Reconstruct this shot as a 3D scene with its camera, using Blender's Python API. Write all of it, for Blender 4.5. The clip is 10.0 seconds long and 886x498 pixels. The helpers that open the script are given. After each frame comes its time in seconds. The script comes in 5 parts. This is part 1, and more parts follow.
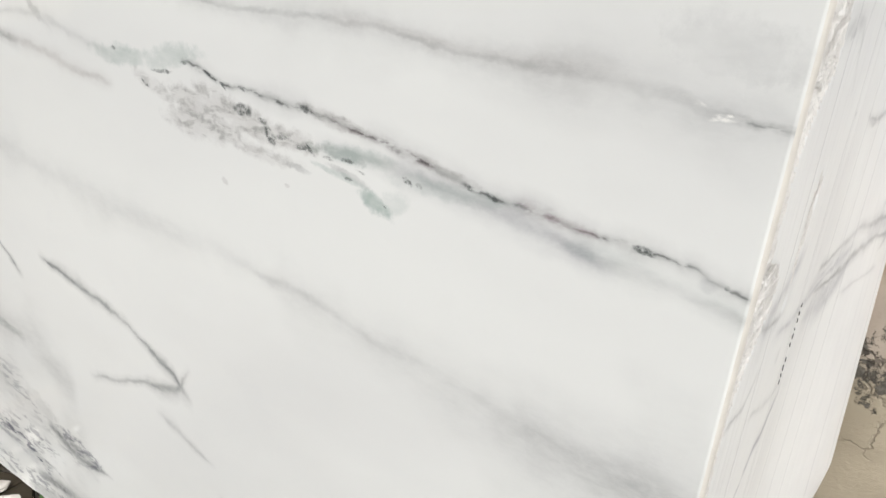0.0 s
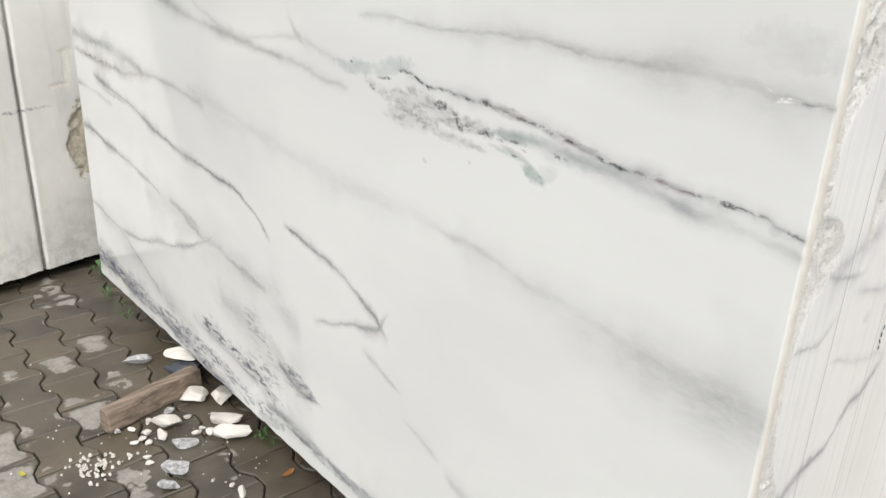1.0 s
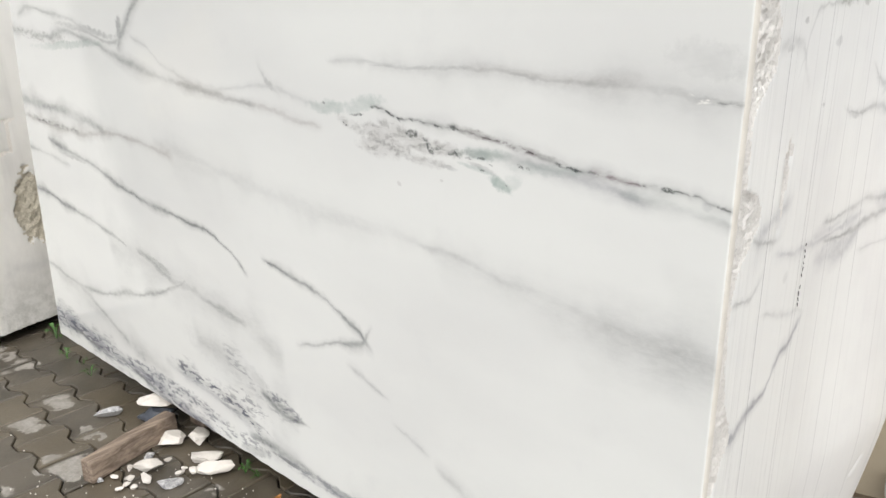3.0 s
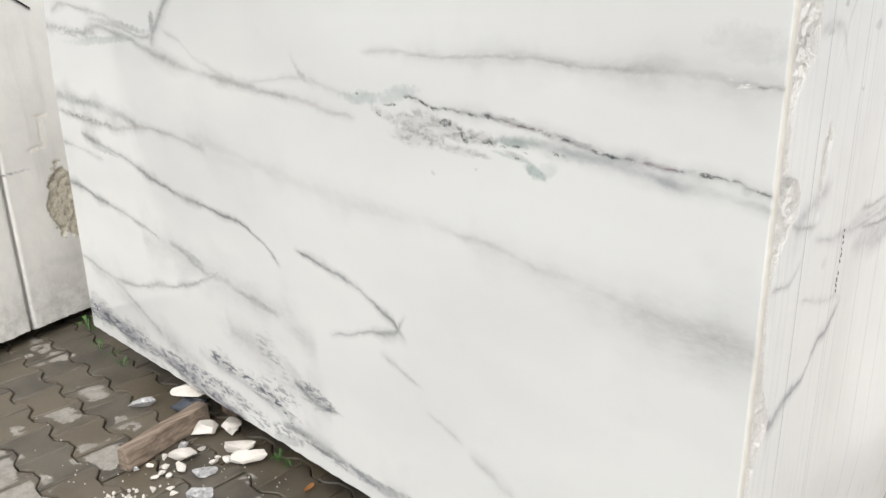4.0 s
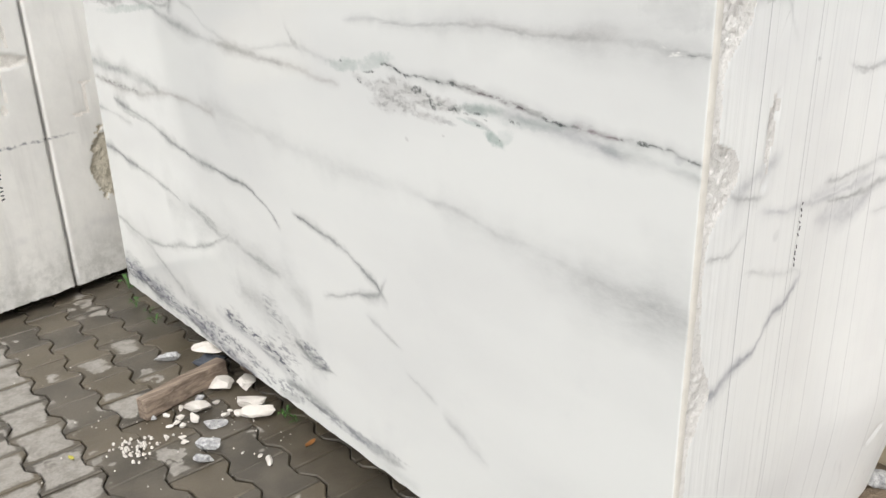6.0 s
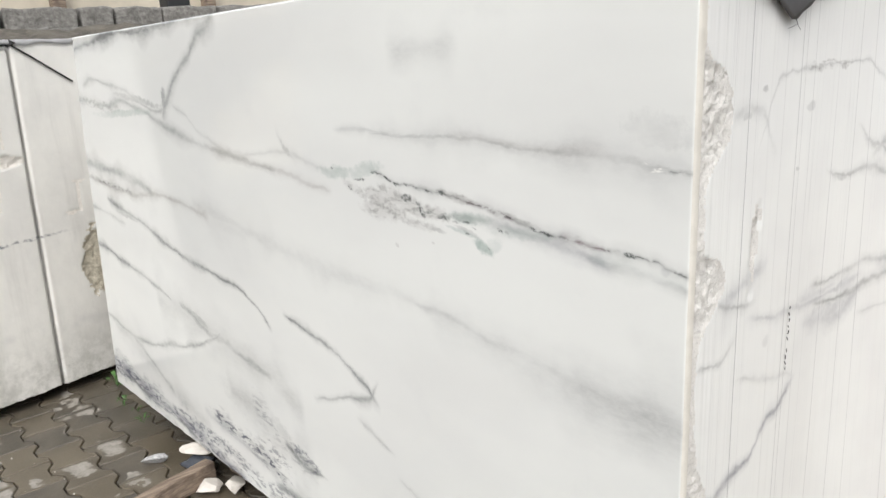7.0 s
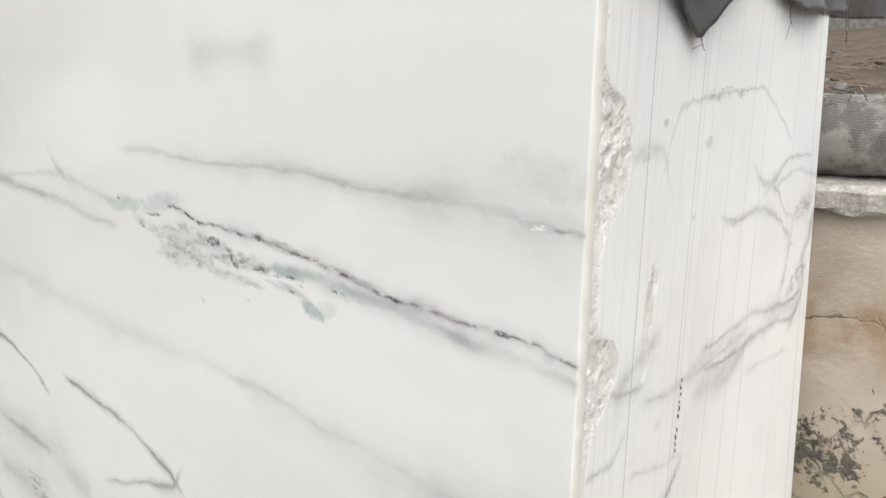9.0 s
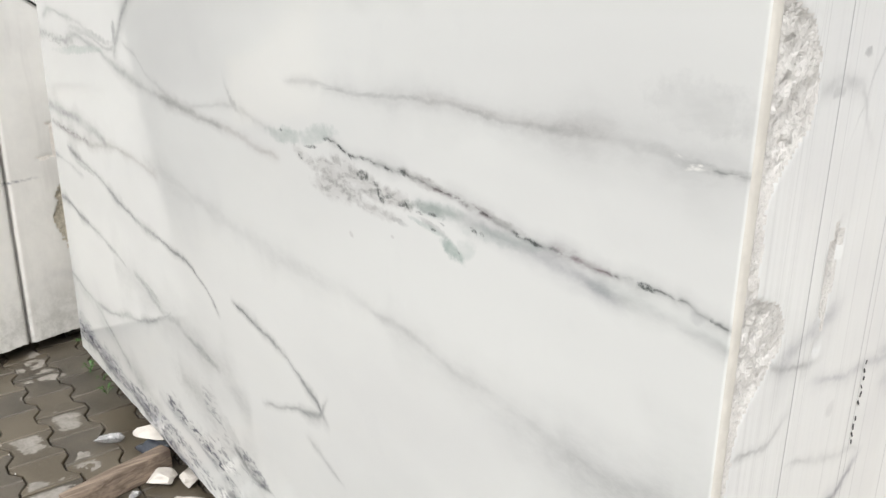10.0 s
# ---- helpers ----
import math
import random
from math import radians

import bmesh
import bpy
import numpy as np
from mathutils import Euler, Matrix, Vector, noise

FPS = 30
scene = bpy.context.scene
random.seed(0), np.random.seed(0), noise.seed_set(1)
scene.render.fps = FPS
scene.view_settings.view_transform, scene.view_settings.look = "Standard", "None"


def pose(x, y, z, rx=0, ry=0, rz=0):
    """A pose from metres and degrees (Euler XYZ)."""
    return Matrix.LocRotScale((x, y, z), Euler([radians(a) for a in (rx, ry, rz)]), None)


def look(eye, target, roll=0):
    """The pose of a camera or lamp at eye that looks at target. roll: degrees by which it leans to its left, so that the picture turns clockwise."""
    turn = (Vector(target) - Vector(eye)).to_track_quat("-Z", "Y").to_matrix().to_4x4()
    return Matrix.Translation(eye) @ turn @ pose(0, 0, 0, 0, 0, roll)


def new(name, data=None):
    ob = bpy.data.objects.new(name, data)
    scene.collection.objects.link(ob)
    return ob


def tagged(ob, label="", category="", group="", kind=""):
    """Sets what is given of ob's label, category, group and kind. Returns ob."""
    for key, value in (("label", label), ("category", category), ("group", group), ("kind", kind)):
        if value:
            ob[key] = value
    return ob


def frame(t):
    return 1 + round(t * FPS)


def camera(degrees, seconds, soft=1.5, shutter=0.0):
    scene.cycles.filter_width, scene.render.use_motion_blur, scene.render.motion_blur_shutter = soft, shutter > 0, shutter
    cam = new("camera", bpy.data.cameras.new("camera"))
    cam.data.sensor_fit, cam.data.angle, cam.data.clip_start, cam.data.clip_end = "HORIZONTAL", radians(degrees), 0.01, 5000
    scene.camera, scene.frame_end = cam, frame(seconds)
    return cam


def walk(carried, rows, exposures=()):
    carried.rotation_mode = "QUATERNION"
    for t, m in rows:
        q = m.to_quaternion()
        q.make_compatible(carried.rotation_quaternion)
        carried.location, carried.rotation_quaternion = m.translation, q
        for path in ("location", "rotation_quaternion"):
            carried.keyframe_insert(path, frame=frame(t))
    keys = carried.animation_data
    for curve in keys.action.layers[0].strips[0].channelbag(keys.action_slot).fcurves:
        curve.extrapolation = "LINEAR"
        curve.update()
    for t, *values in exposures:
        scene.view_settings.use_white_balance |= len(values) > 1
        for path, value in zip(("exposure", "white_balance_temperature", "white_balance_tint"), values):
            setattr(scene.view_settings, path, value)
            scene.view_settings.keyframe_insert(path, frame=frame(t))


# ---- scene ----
cam = camera(59.0, 10.0)
PATH = [
    (0, (0.142, -0.71, 1.48), (-0.91, 0.805, 0.708), 1.9),
    (0.5, (0.236, -0.876, 1.486), (-1.015, 0.493, 0.737), 1.7),
    (1, (0.405, -0.915, 1.486), (-1.032, 0.289, 0.788), -0.1),
    (1.5, (0.54, -0.938, 1.481), (-0.99, 0.175, 0.834), -2.3),
    (2, (0.556, -0.979, 1.486), (-0.974, 0.162, 0.888), -3.4),
    (2.5, (0.514, -1.081, 1.48), (-0.897, 0.21, 0.896), -2.8),
    (2.7, (0.498, -1.115, 1.487), (-0.851, 0.238, 0.896), -2.7),
    (3.8, (0.483, -1.15, 1.473), (-0.849, 0.217, 0.878), -3.7),
    (4, (0.478, -1.163, 1.478), (-0.894, 0.161, 0.875), -4.0),
    (4.5, (0.471, -1.172, 1.479), (-1.001, 0.039, 0.875), -3.1),
    (5, (0.546, -1.112, 1.482), (-0.978, 0.034, 0.88), -2.2),
    (6.3, (0.658, -1.032, 1.456), (-0.795, 0.174, 0.8), -4.9),
    (6.5, (0.651, -1.027, 1.478), (-0.811, 0.202, 0.885), -5.1),
    (7, (0.653, -1.033, 1.511), (-0.84, 0.216, 1.053), -4.6),
    (7.5, (0.624, -1.004, 1.51), (-0.86, 0.252, 1.044), -3.5),
    (8, (0.448, -0.918, 1.504), (-0.95, 0.421, 1.003), -2.5),
    (8.5, (0.35, -0.832, 1.522), (-0.899, 0.653, 1.039), -2.4),
    (9, (0.419, -0.776, 1.526), (-0.787, 0.746, 1.047), -2.1),
    (9.5, (0.554, -0.726, 1.498), (-0.818, 0.63, 0.97), -1.6),
    (10, (0.415, -0.693, 1.478), (-1.103, 0.484, 0.919), -1.9),
]
walk(cam, [(t, look(eye, target, roll)) for t, eye, target, roll in PATH])

# ---- light ----
world = bpy.data.worlds.new("overcast_sky")
scene.world = world
world.use_nodes = True
wn, wl = world.node_tree.nodes, world.node_tree.links
sky = wn.new("ShaderNodeTexSky")
sky.sky_type, sky.sun_disc = "NISHITA", False
sky.sun_elevation, sky.sun_rotation = radians(52), radians(130)
sky.air_density, sky.dust_density = 1.0, 4.0
cloud = wn.new("ShaderNodeHueSaturation")
cloud.inputs["Saturation"].default_value = 0.22
wl.new(sky.outputs[0], cloud.inputs["Color"])
wl.new(cloud.outputs[0], wn["Background"].inputs[0])
wn["Background"].inputs[1].default_value = 0.225
sun = new("sun", bpy.data.lights.new("sun", "SUN"))
sun.data.energy, sun.data.angle, sun.data.color = 1.2, radians(60), (1.0, 0.97, 0.90)
sun.matrix_world = look((2.75, -2.35, 4.6), (0, 0, 0))


# ---- node helpers ----
class Mat:
    """A procedural material: short calls for the nodes that are used again and again."""

    def __init__(self, name, rough=0.6, metal=0.0, spec=0.5):
        self.mat = bpy.data.materials.new(name)
        self.mat.use_nodes = True
        self.n, self.l = self.mat.node_tree.nodes, self.mat.node_tree.links
        self.bsdf = self.n["Principled BSDF"]
        self.bsdf.inputs["Roughness"].default_value = rough
        self.bsdf.inputs["Metallic"].default_value = metal
        self.bsdf.inputs["Specular IOR Level"].default_value = spec
        self.pos = self.n.new("ShaderNodeNewGeometry").outputs["Position"]

    def put(self, value, socket):
        if hasattr(value, "links"):
            self.l.new(value, socket)
        else:
            socket.default_value = value

    def math(self, op, a, b=0.0, c=0.0, clamp=False):
        node = self.n.new("ShaderNodeMath")
        node.operation, node.use_clamp = op, clamp
        for value, socket in zip((a, b, c), node.inputs):
            self.put(value, socket)
        return node.outputs[0]

    def vec(self, op, a, b):
        node = self.n.new("ShaderNodeVectorMath")
        node.operation = op
        self.put(a, node.inputs[0])
        self.put(b, node.inputs[3] if op == "SCALE" else node.inputs[1])
        return node.outputs[0]

    def noise(self, scale, detail=4.0, rough=0.55, at=None, colour=False, warp=0.0):
        node = self.n.new("ShaderNodeTexNoise")
        node.inputs["Scale"].default_value, node.inputs["Detail"].default_value = scale, detail
        node.inputs["Roughness"].default_value, node.inputs["Distortion"].default_value = rough, warp
        self.l.new(at or self.pos, node.inputs["Vector"])
        return node.outputs["Color" if colour else "Fac"]

    def stretch(self, x, y, z):
        return self.vec("MULTIPLY", self.pos, (x, y, z))

    def step(self, value, low, high, to0=0.0, to1=1.0):
        node = self.n.new("ShaderNodeMapRange")
        node.interpolation_type = "SMOOTHSTEP"
        for item, socket in zip((value, low, high, to0, to1), node.inputs):
            self.put(item, socket)
        return node.outputs[0]

    def mix(self, fac, a, b):
        node = self.n.new("ShaderNodeMix")
        node.data_type = "RGBA"
        self.put(fac, node.inputs["Factor"])
        for value, socket in zip((a, b), (node.inputs[6], node.inputs[7])):
            self.put((*value, 1.0) if isinstance(value, tuple) else value, socket)
        return node.outputs[2]

    def xyz(self, at=None):
        node = self.n.new("ShaderNodeSeparateXYZ")
        self.l.new(at or self.pos, node.inputs[0])
        return node.outputs

    def random(self):
        return self.n.new("ShaderNodeObjectInfo").outputs["Random"]

    def bump(self, height, strength=0.3, distance=0.01):
        node = self.n.new("ShaderNodeBump")
        node.inputs["Strength"].default_value, node.inputs["Distance"].default_value = strength, distance
        self.l.new(height, node.inputs["Height"])
        self.l.new(node.outputs[0], self.bsdf.inputs["Normal"])

    def done(self, colour, rough=None):
        self.put((*colour, 1.0) if isinstance(colour, tuple) else colour, self.bsdf.inputs["Base Color"])
        if rough is not None:
            self.put(rough, self.bsdf.inputs["Roughness"])
        return self.mat


def vein_group():
    """How strongly a vein shows at a point, from its ramp (centre, width, strength) and the place across it; the stronger of it and the veins before."""
    tree = bpy.data.node_groups.new("vein_line", "ShaderNodeTree")
    tree.interface.new_socket("Ramp", in_out="INPUT", socket_type="NodeSocketColor")
    for name in ("Across", "Swell", "Before"):
        tree.interface.new_socket(name, in_out="INPUT", socket_type="NodeSocketFloat")
    tree.interface.new_socket("Strength", in_out="OUTPUT", socket_type="NodeSocketFloat")
    n, l = tree.nodes, tree.links
    given, made = n.new("NodeGroupInput"), n.new("NodeGroupOutput")
    split = n.new("ShaderNodeSeparateColor")
    l.new(given.outputs["Ramp"], split.inputs[0])

    def math_node(op, *values):
        node = n.new("ShaderNodeMath")
        node.operation = op
        for value, socket in zip(values, node.inputs):
            if isinstance(value, float):
                socket.default_value = value
            else:
                l.new(value, socket)
        return node.outputs[0]

    def smooth(value, low):
        node = n.new("ShaderNodeMapRange")
        node.interpolation_type = "SMOOTHSTEP"
        l.new(value, node.inputs[0])
        node.inputs[1].default_value, node.inputs[2].default_value = low, 0.0
        return node.outputs[0]

    off = math_node("ABSOLUTE", math_node("SUBTRACT", math_node("MULTIPLY_ADD", split.outputs[0], 5.4, -3.3), given.outputs["Across"]))
    off = math_node("DIVIDE", math_node("MULTIPLY", off, given.outputs["Swell"]), math_node("MULTIPLY", split.outputs[1], 0.25))
    here = math_node("MULTIPLY_ADD", smooth(off, 0.55), 0.55, math_node("MULTIPLY", smooth(off, 1.35), 0.45))
    here = math_node("MULTIPLY", here, split.outputs[2])
    l.new(math_node("MAXIMUM", given.outputs["Before"], here), made.inputs[0])
    return tree


VEIN_GROUP = vein_group()


class Veins:
    """Marble veins: each is a line in the plane of the stone's face, bent by noise, that a ramp carries as centre, width and strength."""

    LOW, SPAN = -3.3, 5.4

    def __init__(self, m, u, w, wild=1.0, bend="CARDINAL", zone=(-9.0, 9.0)):
        self.m, self.sum, self.bend, self.zone = m, {}, bend, zone
        at = m.pos
        for scale, by in ((4.0, 0.030), (14.0, 0.014), (45.0, 0.0085), (130.0, 0.0035)):
            shake = m.vec("SUBTRACT", m.noise(scale, 2.0, colour=True), (0.5, 0.5, 0.5))
            at = m.vec("ADD", at, m.vec("SCALE", shake, by * wild))
        xyz = m.xyz(at)
        self.ragged = m.math("MULTIPLY_ADD", m.noise(48.0, 4.0, 0.68), 2.6, -1.3)
        self.swell = m.step(m.noise(5.5, 2.0), 0.32, 0.68, 1.65, 0.62)
        self.u, self.w = xyz["XYZ".index(u)], xyz["XYZ".index(w)]

    def line(self, kind, axis, points, wide0, wide1, strength):
        m = self.m
        if max(p[0] for p in points) < self.zone[0] - 0.12 or min(p[0] for p in points) > self.zone[1] + 0.12:
            return
        pts = [p if axis == "u" else p[::-1] for p in points]
        (a0, c0), (a1, c1) = pts[0], pts[1]
        (b0, d0), (b1, d1) = pts[-1], pts[-2]
        reach = 0.035
        pts = [(a0 - reach, c0 - (c1 - c0) / (a1 - a0) * reach), *pts, (b0 + reach, d0 + (d0 - d1) / (b0 - b1) * reach)]
        s0, s1 = strength if isinstance(strength, tuple) else (strength, strength)
        low, span = pts[0][0], pts[-1][0] - pts[0][0]
        along, across = (self.u, self.w) if axis == "u" else (self.w, self.u)
        place = m.math("MULTIPLY_ADD", along, 1.0 / span, -low / span)
        ramp = m.n.new("ShaderNodeValToRGB")
        ramp.color_ramp.interpolation = self.bend
        stops = ramp.color_ramp.elements
        for n, (a, c) in enumerate(pts):
            at = min(max((a - low) / span, 0.0), 1.0)
            stop = stops[0] if n == 0 else stops[len(stops) - 1] if n == len(pts) - 1 else stops.new(at)
            stop.position = at
            wide = (wide0 + (wide1 - wide0) * at) * (1.3 if kind in ("grey", "taupe", "violet") else 1.0)
            stop.color = ((c - self.LOW) / self.SPAN, wide * 4.0, 0.0 if n in (0, len(pts) - 1) else s0 + (s1 - s0) * at, 1.0)
        m.l.new(place, ramp.inputs[0])
        one = m.n.new("ShaderNodeGroup")
        one.node_tree = VEIN_GROUP
        for value, socket in zip((ramp.outputs[0], across, self.swell, self.sum.get(kind, 0.0)), one.inputs):
            m.put(value, socket)
        self.sum[kind] = one.outputs[0]

    def patch(self, kind, u, w, half_long, half_wide, turn, strength):
        """A ragged mottled spot of one kind, long in the direction of turn (degrees)."""
        if u + half_long * 1.8 < self.zone[0] - 0.05 or u - half_long * 1.8 > self.zone[1] + 0.05:
            return
        m, c, s = self.m, math.cos(radians(turn)), math.sin(radians(turn))
        along = m.math("MULTIPLY_ADD", self.u, c / half_long, m.math("MULTIPLY_ADD", self.w, s / half_long, -(u * c + w * s) / half_long))
        aside = m.math("MULTIPLY_ADD", self.u, -s / half_wide, m.math("MULTIPLY_ADD", self.w, c / half_wide, (u * s - w * c) / half_wide))
        far = m.math("ADD", m.math("MULTIPLY", along, along), m.math("MULTIPLY_ADD", aside, aside, self.ragged))
        spot = m.math("MULTIPLY", m.step(far, 1.35, 0.15), strength)
        self.sum[kind] = m.math("MAXIMUM", self.sum.get(kind, 0.0), spot)


VEIN_COLOURS = (("grey", (0.235, 0.242, 0.242)), ("violet", (0.28, 0.287, 0.315)), ("taupe", (0.34, 0.315, 0.30)), ("speck", (0.16, 0.165, 0.195)), ("breccia", (0.215, 0.21, 0.20)),
                ("green", (0.30, 0.385, 0.35)), ("pink", (0.24, 0.09, 0.13)), ("dark", (0.03, 0.035, 0.035)), ("black", (0.075, 0.085, 0.082)), ("pale", (0.86, 0.855, 0.82)))


def vein_colours(m, veins, stone):
    """The stone's colour with its veins: soft ones clouded by noise, dark ones broken up into grains."""
    lay = m.vec("MULTIPLY", m.pos, (0.55, 1.0, 1.25))
    cloud = m.math("MULTIPLY", m.step(m.noise(7.0, 3.0, 0.6, at=lay), 0.28, 0.66, 0.45, 1.15), m.step(m.noise(60.0, 5.0, 0.7, at=lay, warp=0.3), 0.30, 0.70, 0.78, 1.18))
    grain = m.math("MULTIPLY", m.step(m.noise(60.0, 3.0, 0.65, at=lay), 0.40, 0.56, 0.06, 1.0), m.step(m.noise(17.0, 2.0), 0.38, 0.56, 0.15, 1.0))
    fleck = m.step(m.noise(1.0, 3.0, 0.6, at=m.vec("MULTIPLY", m.pos, (19.0, 40.0, 58.0)), warp=0.4), 0.48, 0.58)
    mottle = m.math("MULTIPLY", m.step(m.noise(1.0, 4.0, 0.62, at=m.vec("MULTIPLY", m.pos, (26.0, 30.0, 62.0)), warp=0.5), 0.43, 0.60, 0.04, 1.0), m.step(m.noise(120.0, 3.0, 0.6), 0.35, 0.62, 0.55, 1.0))
    solid = m.step(m.noise(110.0, 3.0, 0.65), 0.38, 0.60, 0.12, 0.80)
    for kind, tint in VEIN_COLOURS:
        if kind in veins.sum:
            by = grain if kind in ("dark", "pink", "pale") else fleck if kind == "speck" else mottle if kind == "breccia" else solid if kind == "black" else cloud
            stone = m.mix(m.math("MULTIPLY", veins.sum[kind], by, clamp=True), stone, tint)
    return stone


# ---- materials ----
def polished_marble(low, high):
    """The polished stone between two places along the face, with the veins that run through there."""
    m = Mat("polished_marble", 0.08)
    veins = Veins(m, "X", "Z", zone=(low, high))
    veins.line("grey", "u", [(-2.96, 1.680), (-2.80, 1.686), (-2.61, 1.699), (-2.43, 1.715), (-2.25, 1.709), (-2.09, 1.698), (-1.97, 1.704), (-1.87, 1.704), (-1.78, 1.708), (-1.67, 1.717), (-1.57, 1.720), (-1.52, 1.723)], 0.030, 0.026, 0.95)
    veins.line("grey", "u", [(-1.98, 1.439), (-1.89, 1.507), (-1.81, 1.558), (-1.71, 1.604), (-1.65, 1.649), (-1.58, 1.676), (-1.51, 1.723)], 0.030, 0.035, 0.60)
    veins.line("grey", "u", [(-2.96, 1.516), (-2.84, 1.483), (-2.70, 1.471), (-2.54, 1.458), (-2.37, 1.470), (-2.27, 1.448), (-2.14, 1.421), (-2.00, 1.384), (-1.87, 1.348), (-1.75, 1.327), (-1.59, 1.305), (-1.45, 1.290), (-1.29, 1.271)], 0.022, 0.018, 0.50)
    veins.line("taupe", "u", [(-1.66, 1.315), (-1.47, 1.292), (-1.30, 1.273), (-1.15, 1.251), (-1.02, 1.236)], 0.020, 0.016, 0.35)
    veins.line("grey", "u", [(-2.77, 1.545), (-2.69, 1.558), (-2.56, 1.545), (-2.41, 1.523), (-2.30, 1.503), (-2.23, 1.472), (-2.15, 1.447), (-2.03, 1.432), (-1.97, 1.439)], 0.014, 0.014, 0.45)
    veins.line("grey", "u", [(-1.88, 1.439), (-1.81, 1.413), (-1.75, 1.371), (-1.65, 1.339), (-1.56, 1.309), (-1.47, 1.292)], 0.012, 0.012, 0.30)
    veins.line("grey", "u", [(-1.42, 1.306), (-1.35, 1.313), (-1.24, 1.319), (-1.18, 1.316), (-1.10, 1.300), (-1.01, 1.286)], 0.014, 0.014, 0.28)
    veins.line("grey", "u", [(-1.21, 1.338), (-1.20, 1.327), (-1.18, 1.316)], 0.014, 0.014, 0.40)
    veins.line("grey", "u", [(-2.95, 1.221), (-2.79, 1.212), (-2.62, 1.197), (-2.46, 1.184), (-2.31, 1.160), (-2.23, 1.141)], 0.040, 0.030, 0.65)
    veins.line("taupe", "u", [(-2.96, 1.162), (-2.79, 1.143), (-2.65, 1.130), (-2.48, 1.119), (-2.35, 1.118), (-2.20, 1.133), (-2.05, 1.129), (-1.93, 1.116), (-1.78, 1.092)], 0.024, 0.018, 0.55)
    veins.line("dark", "u", [(-2.79, 1.148), (-2.67, 1.139), (-2.54, 1.130), (-2.46, 1.125)], 0.012, 0.012, 0.60)
    veins.line("grey", "u", [(-1.85, 1.122), (-1.57, 1.083), (-1.34, 1.047), (-1.13, 1.020), (-0.93, 1.008), (-0.81, 1.001)], 0.035, 0.045, 0.17)
    veins.line("grey", "u", [(-2.71, 1.067), (-2.57, 1.040), (-2.42, 1.017), (-2.28, 0.989), (-2.17, 0.953), (-2.02, 0.925), (-1.86, 0.905), (-1.72, 0.889), (-1.61, 0.878), (-1.55, 0.853), (-1.49, 0.829), (-1.44, 0.796)], 0.024, 0.012, 0.78)
    veins.line("grey", "u", [(-2.98, 1.025), (-2.85, 1.015), (-2.73, 1.002), (-2.59, 0.988)], 0.015, 0.012, 0.45)
    veins.line("grey", "u", [(-2.97, 0.850), (-2.83, 0.843), (-2.72, 0.821), (-2.58, 0.803), (-2.42, 0.776), (-2.21, 0.734)], 0.024, 0.010, 0.80)
    veins.line("grey", "u", [(-3.03, 0.515), (-2.88, 0.496), (-2.73, 0.476), (-2.58, 0.479), (-2.33, 0.518), (-2.12, 0.558), (-1.94, 0.613), (-1.81, 0.659)], 0.016, 0.016, 0.62)
    veins.line("grey", "u", [(-2.73, 0.476), (-2.60, 0.430), (-2.50, 0.391), (-2.41, 0.354), (-2.34, 0.324)], 0.022, 0.040, 0.50)
    veins.line("grey", "u", [(-2.08, 0.722), (-2.00, 0.700), (-1.92, 0.664), (-1.77, 0.651), (-1.67, 0.633), (-1.55, 0.624), (-1.47, 0.607)], 0.035, 0.025, 0.55)
    veins.line("grey", "u", [(-2.10, 0.722), (-2.02, 0.700), (-1.94, 0.666)], 0.030, 0.022, 0.45)
    veins.line("grey", "u", [(-1.30, 0.838), (-1.25, 0.827), (-1.18, 0.813), (-1.12, 0.798), (-1.05, 0.775), (-0.98, 0.745), (-0.93, 0.729), (-0.91, 0.711)], 0.012, 0.020, 0.75)
    veins.line("grey", "u", [(-1.18, 0.622), (-1.10, 0.640), (-1.03, 0.661), (-0.96, 0.678), (-0.92, 0.695), (-0.90, 0.715)], 0.014, 0.016, 0.60)
    veins.line("grey", "u", [(-0.96, 0.610), (-0.92, 0.600), (-0.86, 0.578)], 0.016, 0.012, 0.35)
    veins.line("grey", "u", [(-0.80, 0.494), (-0.77, 0.485), (-0.73, 0.470)], 0.016, 0.012, 0.30)
    veins.line("grey", "u", [(-0.66, 0.419), (-0.61, 0.396), (-0.56, 0.376)], 0.020, 0.020, 0.30)
    veins.line("speck", "u", [(-3.05, 0.253), (-2.81, 0.258), (-2.67, 0.245), (-2.53, 0.218), (-2.37, 0.215), (-2.22, 0.213), (-2.05, 0.176), (-1.92, 0.150), (-1.77, 0.129)], 0.075, 0.060, 1.30)
    veins.line("grey", "u", [(-3.05, 0.253), (-2.81, 0.258), (-2.67, 0.245), (-2.53, 0.218), (-2.37, 0.215), (-2.22, 0.213), (-2.05, 0.176), (-1.92, 0.150), (-1.77, 0.129)], 0.055, 0.045, 0.42)
    veins.line("grey", "u", [(-3.04, 0.247), (-2.76, 0.231), (-2.59, 0.214), (-2.37, 0.210), (-2.18, 0.177), (-2.01, 0.141)], 0.030, 0.020, 1.00)
    veins.line("speck", "u", [(-1.92, 0.343), (-1.80, 0.326), (-1.66, 0.311), (-1.56, 0.285), (-1.48, 0.253)], 0.045, 0.060, 1.20)
    veins.line("grey", "u", [(-1.92, 0.343), (-1.80, 0.326), (-1.66, 0.311), (-1.56, 0.285), (-1.48, 0.253)], 0.022, 0.030, 0.35)
